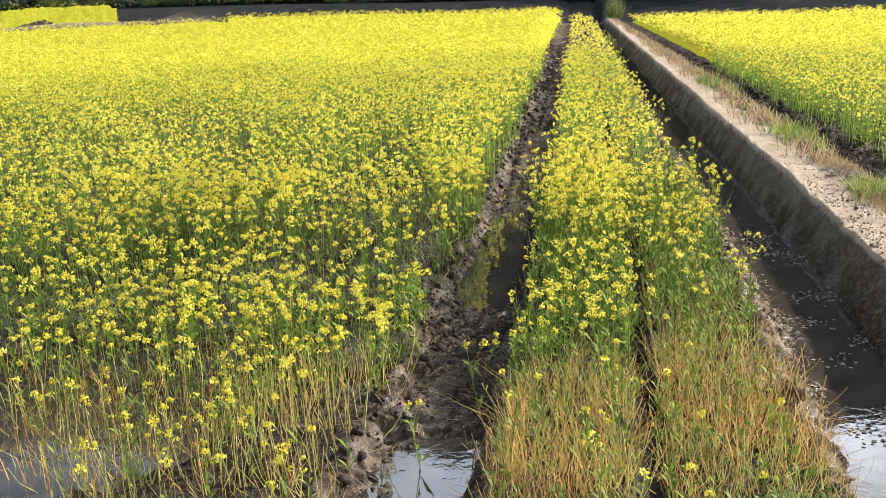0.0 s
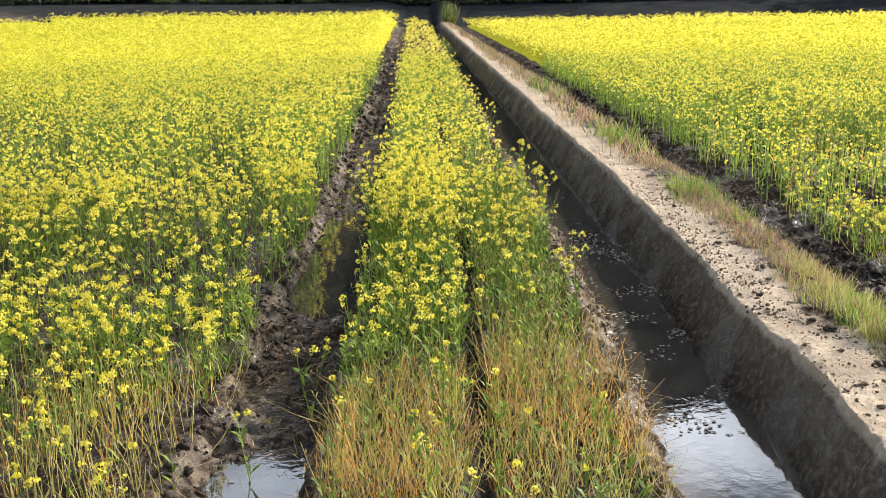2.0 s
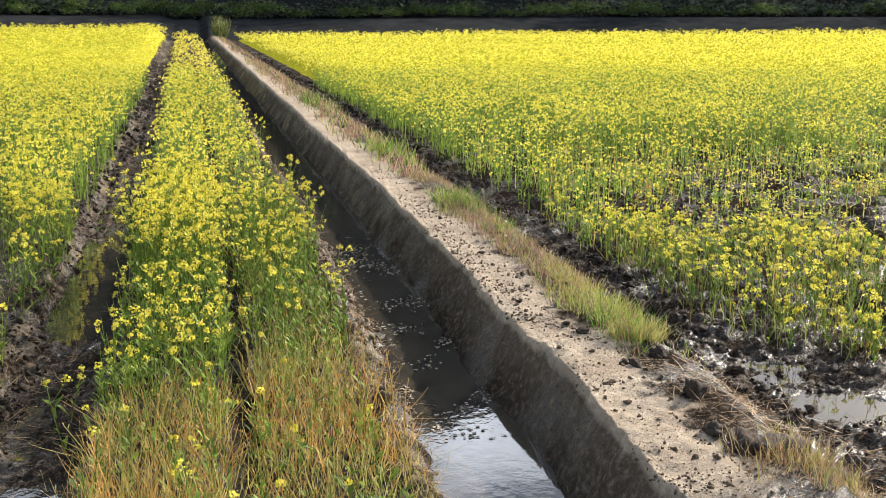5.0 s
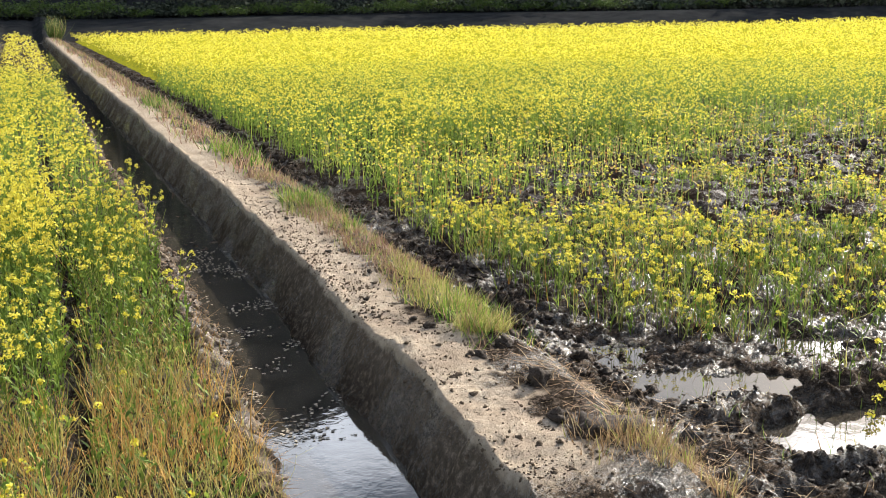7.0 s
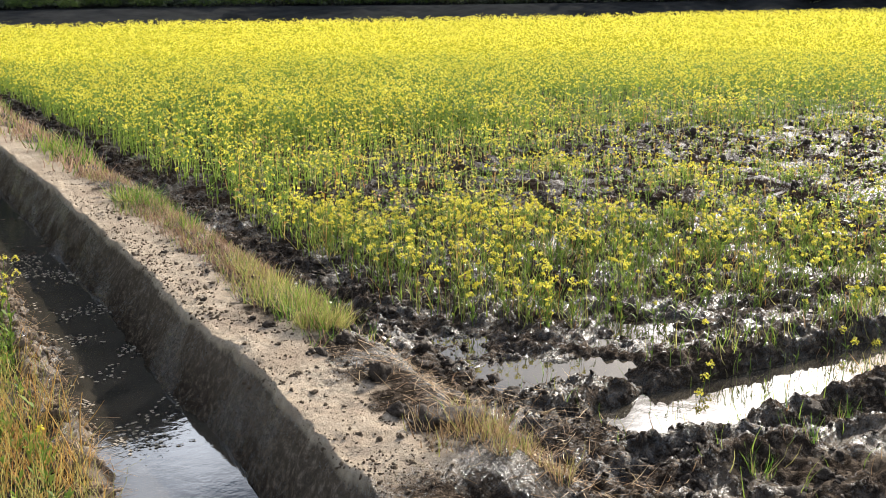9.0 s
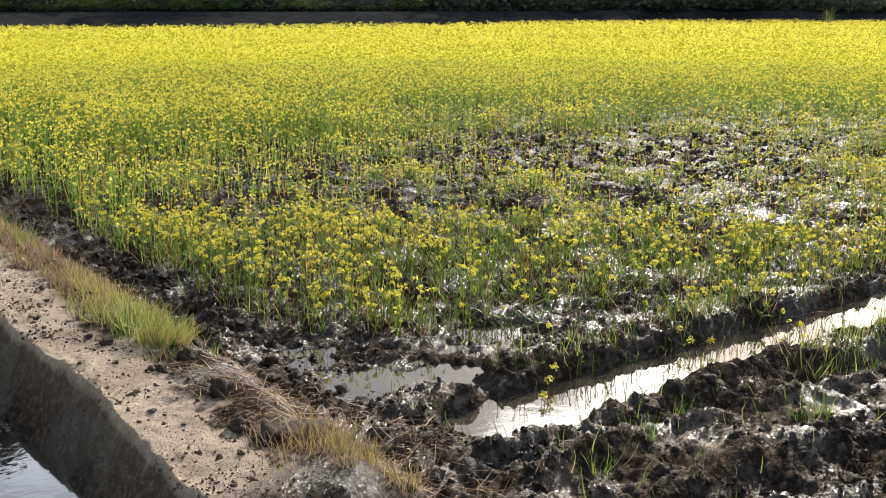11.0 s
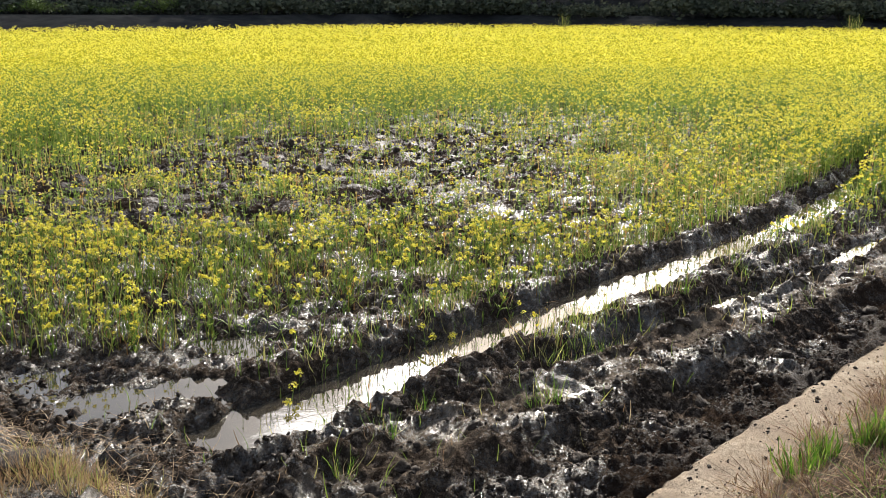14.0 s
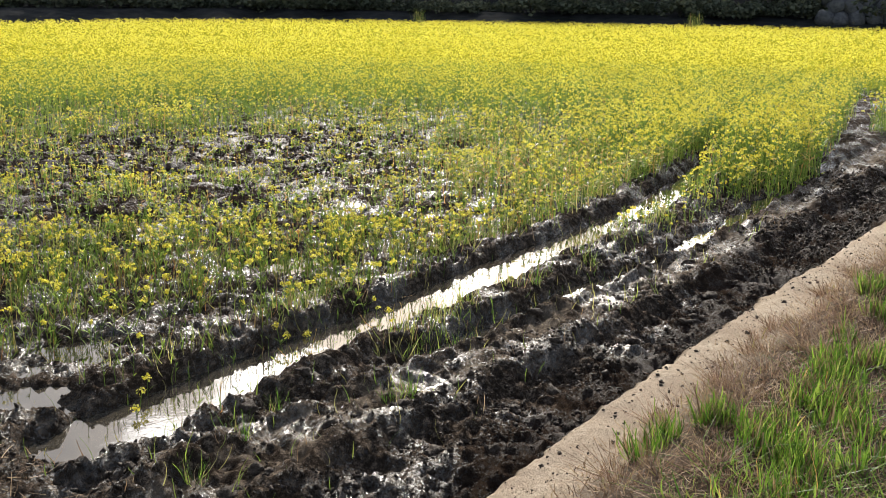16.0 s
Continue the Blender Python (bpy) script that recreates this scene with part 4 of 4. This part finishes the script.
clod_field("mud_clods", x, y, sizes(len(x), 0.009, 0.5), CLOD, "dark clods along the muddy field margin")
x, y = scatter(9000, 4.0, 14.0, 5.2, 14.0, lambda x, y: 0.9 * bare(x, y))
clod_field("mud_clods", x, y, sizes(len(x), 0.018, 0.5), CLOD, "wet clods between the drowned plants")
x, y = scatter(3500, 0.5, 1.15, 3.6, 14.0, lambda x, y: step(0.76, 0.84, x - bend(y)) * (1 - step(1.02, 1.1, x - bend(y))))
clod_field("mud_clods", x, y, sizes(len(x), 0.011), DRYCLOD, "crumbling clods on the shoulder of the bed")
x, y = scatter(4000, -1.6, -0.4, 3.7, 14.0, lambda x, y: step(-1.35, -1.2, x - bend(y)) * (1 - step(-0.62, -0.5, x - bend(y))) * np.where((y > 4.5) & (y < 6.8), 0.9, 0.35))
clod_field("mud_clods", x, y, sizes(len(x), 0.007), CLOD, "lumps of wet mud in the furrow")
x, y = scatter(4000, -1.7, -0.8, 3.6, 16.0, lambda x, y: step(-1.24, -1.16, x - bend(y)) * (1 - step(-0.98, -0.9, x - bend(y))))
clod_field("mud_clods", x, y, sizes(len(x), 0.010), CLOD, "crumbled clods on the side of the furrow")
x, y = scatter(5000, -4.2, -0.6, 15.0, 42.0, lambda x, y: step(-1.28, -1.2, x - bend(y)) * (1 - step(-0.9, -0.7, x - bend(y))))
clod_field("mud_clods", x, y, sizes(len(x), 0.028, 0.45), CLOD, "crumbled mud along the far furrow")
x, y = scatter(9000, 0.4, 3.2, 12.5, 44.0, lambda x, y: step(2.4, 2.6, x - bend(y)) * (1 - step(3.1, 3.25, x - bend(y))))
clod_field("mud_clods", x, y, sizes(len(x), 0.026, 0.45), CLOD, "crumbled mud along the far field margin")
x, y = scatter(7000, 1.6, 2.15, 2.95, 11.0, lambda x, y: 0.25 + 0.75 * step(0.0, 0.2, fbm(x / 0.25, y / 0.25, 155, 2)))
clod_field("soil_crumbs", x, y, sizes(len(x), 0.004, 0.5), DRYCLOD, "dark crumbs of soil strewn over the pale bank top", 0.1)
x, y = scatter(1500, 3.2, 10, 1.1, 1.8, lambda x, y: np.where((y - cross_bank(x) > 1.4) & (y - cross_bank(x) < 1.76), 0.7, 0))
clod_field("soil_crumbs", x, y, sizes(len(x), 0.0045, 0.5), CLOD, "dark crumbs of soil strewn over the cross bank", 0.2)

# straw lying over the shoulder of the bed and round the end of the bank


def litter(n, x0, x1, y0, y1, chance, label):
    x, y = scatter(n, x0, x1, y0, y1, chance)
    a, h = rng.uniform(0, 6.28, len(x)), rng.uniform(0.04, 0.16, len(x))
    b = np.stack([x, y, height(x, y) + 0.012], 1)
    t = b + np.stack([np.cos(a) * h, np.sin(a) * h, rng.normal(0.005, 0.02, len(x))], 1)
    t[:, 2] = np.maximum(t[:, 2], height(t[:, 0], t[:, 1]) + 0.01)
    bag = Bag()
    blades(bag, b, t, 0.004, 0, 0.01, 2)
    tagged(bag.thing("straw_litter", [RUSSET]), label, "straw", kind="stuff")


litter(2600, 0.6, 1.15, 3.7, 8.0, lambda x, y: step(0.72, 0.84, x - bend(y)) * (1 - step(1.04, 1.12, x - bend(y))) * (1 - 0.6 * step(4.8, 6.5, y)), "matted dry straw on the edge of the bed")
litter(5200, 2.0, 3.4, 2.7, 5.2, lambda x, y: np.exp(-((x - 2.5) / 0.35) ** 2 - ((y - 3.7) / 0.65) ** 2), "scattered straw on the broken end of the bank")
litter(700, -1.35, -0.55, 3.9, 8.0, lambda x, y: 0.6 + 0 * x, "bits of straw in the furrow")
# pale scum on the ditch water
x, y = scatter(1500, 1.0, 1.5, 4.5, 9.0, lambda x, y: step(-0.05, 0.2, fbm(x / 0.2, y / 0.3, 161, 3)))
flakes = Bag()
n = len(x)
a, r = rng.uniform(0, 6.28, n), rng.uniform(0.004, 0.014, n)
ring = [np.stack([x + r * np.cos(a + q) * w, y + r * np.sin(a + q), np.full(n, -0.016)], 1) for q, w in ((0, 1.3), (1.4, 0.8), (3.0, 1.2), (4.6, 0.9))]
flakes.add(np.stack(ring, 1), [(0, 1, 2, 3)])
SCUM = plain("dried scum", (0.22, 0.19, 0.15), (0.42, 0.37, 0.3), 60, 0.8)
tagged(flakes.thing("scum", [SCUM]), "pale flakes of scum floating on the ditch", "scum", kind="stuff")

# ---- things that stand singly ----


def at_ground(x, y, sink=0.0):
    return float(height(np.array([x]), np.array([y]))[0]) - sink


def part(name, bag, mats, parent, label=""):
    ob = bag.thing(name, mats, parent)
    return tagged(ob, label) if label else ob


def one(*p):
    return np.array([p], dtype=float)


def rape_plant(tall, branches, mat, label, flowers=True):
    """One rapeseed plant: stem, single leaves, side stems, and a head on each tip."""
    root = tagged(new("rapeseed_plant"), label, "plant", "rapeseed plants at the edges of the crop")
    lean = rng.normal(0, 0.06, 2)
    tip = np.array([[lean[0], lean[1], tall]])
    b = Bag()
    stalks(b, one(0, 0, -0.04), tip, 0.004, 0, 4, 0.05)
    part("stem", b, [mat], root)
    for k in range(6):
        b, f = Bag(), rng.uniform(0.08, 0.75)
        leaves(b, tip * f, np.array([rng.uniform(0.06, 0.13) * (1.2 - 0.7 * f) * (1 if flowers else 0.45)]), np.array([rng.uniform(0.012, 0.024) * (1 if flowers else 0.3)]), 0, 1.0)
        part("leaf", b, [mat], root)
    tips = [tip]
    for k in range(branches):
        f = rng.uniform(0.45, 0.75)
        a = rng.uniform(0, 6.28)
        q = tip * f + [[0.09 * math.cos(a), 0.09 * math.sin(a), tall * (1 - f) * rng.uniform(0.6, 0.95)]]
        b = Bag()
        stalks(b, tip * f, q, 0.0025, 0, 2, 0.1)
        part("side_stem", b, [mat], root)
        tips.append(q)
    if flowers:
        for q in tips:
            b = Bag()
            heads(b, q, np.array([rng.uniform(0.02, 0.032)]), 22, 0.0155)
            heads(b, q + [[0, 0, 0.022]], np.array([0.010]), 6, 0.008, 1)
            part("flower_head", b, [YELLOW, OLIVE], root, "yellow flower head")
    return root


def set_out(ob, places, spin=True, scale=(0.85, 1.15), sink=0.0):
    """Copies of a thing at places; the thing itself takes the first."""
    for k, (x, y) in enumerate(places):
        s = rng.uniform(*scale)
        m = pose(x, y, at_ground(x, y, sink), rng.normal(0, 4), rng.normal(0, 4), rng.uniform(0, 360) if spin else 0) @ Matrix.Diagonal((s, s, s, 1))
        (ob if k == 0 else copy_thing(ob, Matrix())).matrix_basis = m


def pick(n, x0, x1, y0, y1):
    return [(rng.uniform(x0, x1), rng.uniform(y0, y1)) for _ in range(n)]


FLOWERING, DRYING = "slender green rapeseed plant with yellow flower heads", "dry tan rapeseed stalk standing without flowers"
for tall, branches, places in (
        (0.50, 2, pick(9, -0.50, 0.08, 4.7, 6.2)), (0.44, 1, pick(9, -0.50, 0.08, 5.2, 7.0)), (0.40, 1, pick(8, 0.26, 0.78, 5.4, 7.2)),
        (0.46, 2, pick(9, -2.4, -1.2, 4.8, 6.4)), (0.38, 1, pick(10, -3.0, -1.25, 4.4, 6.4)), (0.52, 3, pick(9, -3.6, -1.3, 5.5, 7.2)),
        (0.24, 1, pick(12, 3.7, 6.5, 4.4, 6.0)), (0.20, 0, pick(12, 3.6, 7.5, 4.3, 5.6)), (0.28, 2, pick(10, 4.2, 8.5, 4.3, 6.5)),
        (0.55, 3, pick(5, 0.62, 0.86, 7.5, 12.0)), (0.30, 1, [(-0.86, 4.18), (-0.66, 4.75), (-0.72, 5.2)]), (0.22, 1, pick(8, 3.4, 6.0, 3.35, 4.1))):
    set_out(rape_plant(tall, branches, GREEN, FLOWERING), places)
for tall, places in ((0.30, pick(10, -0.5, 0.08, 3.9, 4.8)), (0.27, pick(12, 0.25, 0.95, 3.9, 5.2)), (0.30, pick(12, -2.8, -1.2, 3.8, 4.8)), (0.32, pick(10, 0.25, 0.9, 3.8, 4.8))):
    set_out(rape_plant(tall, 1, STRAW, DRYING, False), places)


def tuft(n, tall, wide, mats, label, name="grass_tuft", spread_out=0.05, lean=0.45, shares=(0.75, 0.9)):
    b = Bag()
    a = rng.uniform(0, 6.28, n)
    r = spread_out * np.sqrt(rng.random(n))
    base = np.stack([r * np.cos(a), r * np.sin(a), np.full(n, -0.015)], 1)
    h = tall * rng.uniform(0.45, 1.1, n)
    out = np.abs(rng.normal(0, lean, n)) * h
    top = base + np.stack([out * np.cos(a), out * np.sin(a), h], 1)
    roll = rng.random(n)
    slot = np.where(roll < shares[0], 0, np.where(roll < shares[1], 1, 2))
    for k in range(3):
        s = slot == k
        blades(b, base[s], top[s], wide * rng.uniform(0.6, 1.2, s.sum()), k, 0.22 * h[s], 3)
    return tagged(b.thing(name, mats), label, "grass", "grass tufts")


GREENS = [GRASS, OLIVE, RUSSET]
DEADS = [GRASS, RUSSET, DEADGRASS]
for k in range(4):
    set_out(tuft(46, 0.14, 0.011, DEADS, "fresh green grass tuft on the verge", shares=(0.74, 0.8), lean=0.28), [(x, 0.98 - abs(rng.normal(0, 0.35)) + float(cross_bank(np.array([x]))[0])) for x in rng.uniform(4.1, 6.3, 10)] + [(4.45 + rng.normal(0, 0.08), 1.28), (4.7, 1.12 + rng.normal(0, 0.05)), (7.2 + rng.normal(0, 0.2), 1.0), (7.0 + rng.normal(0, 0.2), 0.85)])
for k in range(3):
    set_out(tuft(70, 0.075, 0.005, [OLIVE, PINKGRASS, DEADGRASS], "dead brown grass tuft beside the bank", shares=(0.05, 0.5), lean=1.8), [(x, rng.uniform(0.6, 1.42) + float(cross_bank(np.array([x]))[0])) for x in rng.uniform(3.9, 8.5, 44)])
for k in range(3):
    set_out(tuft(55, 0.115, 0.005, GREENS, "yellow-green grass tuft on the bank top", shares=(0.13, 0.75), lean=0.6), [(rng.uniform(2.1, 2.32), 4.75 + 1.6 * rng.random() ** 1.6) for _ in range(9)])
set_out(tuft(70, 0.15, 0.009, GREENS, "bright green weed clump on the bank", lean=0.8), [(2.1, 8.7), (2.0, 8.95), (1.95, 12.2), (1.9, 12.5), (1.6, 19.2), (2.2, 7.6)])
set_out(tuft(60, 0.13, 0.005, GREENS, "straw-coloured grass tuft by a clod", shares=(0.03, 0.4)), [(2.16, 3.32), (2.24, 3.26), (2.3, 3.36), (2.36, 3.2), (2.22, 3.12), (2.45, 3.05)])
set_out(tuft(26, 0.13, 0.005, GREENS, "small green weed tuft in the mud"), [(4.52, 2.72), (4.6, 2.66), (3.75, 3.0), (5.6, 2.95), (6.8, 3.1), (4.1, 3.1), (7.6, 3.05), (3.35, 2.9)])
set_out(tuft(160, 2.1, 0.05, [BUSHLEAF, OLIVE, RUSSET], "tall upright clump of pale green reeds at the field's end", "reed_clump", 0.35, 0.22, (0.7, 0.95)), [(-0.45, 72.6), (-0.15, 73.2), (70.5, 47.0), (80.5, 27.8)], scale=(0.55, 0.7))

# seeding grass stems close to the camera, over the ditch
for x, y, tall in ((0.70, 2.0, 0.89), (0.765, 2.0, 0.88), (0.602, 2.0, 0.86), (0.55, 2.0, 0.83), (0.64, 2.0, 0.79)):
    stem = tagged(new("seeding_sedge"), "tall seeding grass stem with a narrow green spike", "grass", "seeding grass stems")
    b = Bag()
    stalks(b, one(0, 0, -0.05), one(0.012, 0.01, tall), 0.002, 0, 5, 0.02)
    part("stalk", b, [GREEN], stem)
    b = Bag()
    f = np.linspace(0.84, 1.0, 22)[:, None]
    leaves(b, one(0.012, 0.01, tall) * f, np.full(22, 0.022), np.full(22, 0.006), 0, 2.4)
    part("seed_head", b, [OLIVE], stem)
    stem.matrix_basis = pose(x, y, at_ground(x, y), 0, 0, rng.uniform(0, 360))


def lump(seed, fine=5):
    """A broken clod: a ball of many faces pushed in and out by noise."""
    bm = bmesh.new()
    bmesh.ops.create_icosphere(bm, subdivisions=3, radius=1.0)
    for v in bm.verts:
        p = v.co.copy()
        d = noise.noise(p * 1.1 + Vector((seed * 7.3, 0, 0))) * 0.55 + noise.noise(p * 2.7 + Vector((0, seed * 3.1, 0))) * 0.3 + abs(noise.noise(p * 4.5 + Vector((0, 0, seed)))) * -0.3 + noise.noise(p * 9.0 + Vector((seed, 0, 0))) * 0.13 + noise.noise(p * 17.0 + Vector((0, seed, 0))) * 0.08
        v.co = p * (1 + d)
        v.co.z = max(v.co.z, -0.35) * 0.75
    for f in bm.faces:
        f.smooth = True
    me = bpy.data.meshes.new("clod")
    bm.to_mesh(me)
    bm.free()
    return me


LUMPS = [lump(k + 1) for k in range(6)]
for me in LUMPS:
    me.materials.append(LUMPMUD)
DRY_LUMPS = [me.copy() for me in LUMPS]
for me in DRY_LUMPS:
    me.materials[0] = DRYCLOD


def clod(x, y, size, meshes, label, name="mud_clod", lift=0.1):
    ob = tagged(new(name, meshes[int(rng.integers(0, 6))]), label, "clod", "loose clods")
    ob.matrix_basis = pose(x, y, at_ground(x, y) + size * lift, rng.normal(0, 12), rng.normal(0, 12), rng.uniform(0, 360)) @ Matrix.Diagonal((size * rng.uniform(0.8, 1.3), size * rng.uniform(0.8, 1.2), size * rng.uniform(0.7, 1.1), 1))
    return ob


for x, y, size in ((2.10, 3.48, 0.085), (2.24, 3.42, 0.10), (2.02, 3.62, 0.05), (2.13, 4.02, 0.07), (2.40, 3.35, 0.07), (2.38, 5.02, 0.06), (2.33, 4.82, 0.05), (2.2, 4.6, 0.05), (2.45, 3.9, 0.06), (2.6, 4.3, 0.05)):
    clod(x, y, size, LUMPS, "big dark broken clod at the end of the bank")
for x, y, size in ((1.90, 5.15, 0.026), (1.93, 4.98, 0.03), (2.02, 4.45, 0.035), (1.98, 4.5, 0.03), (1.85, 6.9, 0.025), (1.8, 8.1, 0.02), (1.95, 6.2, 0.022), (1.76, 5.6, 0.02)):
    clod(x, y, size, LUMPS, "dark clod lying on the pale bank top")
for _ in range(46):
    clod(rng.uniform(1.70, 2.02), rng.uniform(3.1, 7.5), rng.uniform(0.008, 0.018), DRY_LUMPS, "small brown clod on the bank top")
for _ in range(26):
    x = rng.uniform(3.9, 9.0)
    clod(x, rng.uniform(1.44, 1.74) + float(cross_bank(np.array([x]))[0]), rng.uniform(0.006, 0.016), LUMPS, "small dark clod on the cross bank")
for _ in range(80):
    x = rng.uniform(2.6, 8.5)
    clod(x, rng.uniform(1.95, 3.3), rng.uniform(0.02, 0.05), LUMPS, "wet dark clod churned up by a wheel", lift=-0.05)
for _ in range(60):
    clod(rng.uniform(2.45, 3.15), rng.uniform(4.2, 8.0), rng.uniform(0.025, 0.055), LUMPS, "wet dark clod on the field margin", lift=-0.05)
for _ in range(20):
    clod(rng.uniform(-1.25, -0.6), rng.uniform(4.4, 7.0), rng.uniform(0.015, 0.04), LUMPS, "wet dark clod in the furrow", lift=-0.05)
for x, y, size in ((1.36, 3.95, 0.045), (1.42, 3.82, 0.06), (1.3, 3.75, 0.04)):
    clod(x, y, size, LUMPS, "clod standing out of the ditch water", lift=0.3)

# broken straw
for k in range(150):
    spot = rng.random()
    if spot < 0.55:
        x, y = rng.normal(2.5, 0.22), rng.normal(3.8, 0.45)
    elif spot < 0.8:
        x, y = rng.uniform(0.86, 1.06), rng.uniform(3.8, 7.0)
    else:
        x, y = rng.uniform(-1.2, -0.6), rng.uniform(4.4, 6.6)
    long = rng.uniform(0.06, 0.24)
    b = Bag()
    stalks(b, one(-long / 2, 0, 0), one(long / 2, 0, rng.normal(0, 0.02)), rng.uniform(0.0015, 0.003), 0, 3, 0.06)
    straw = tagged(b.thing("straw_stalk", [RUSSET]), "broken dry straw stalk lying on the mud", "straw", "broken straw")
    straw.matrix_basis = pose(x, y, at_ground(x, y) + 0.022, 0, rng.normal(0, 9), rng.uniform(0, 360))
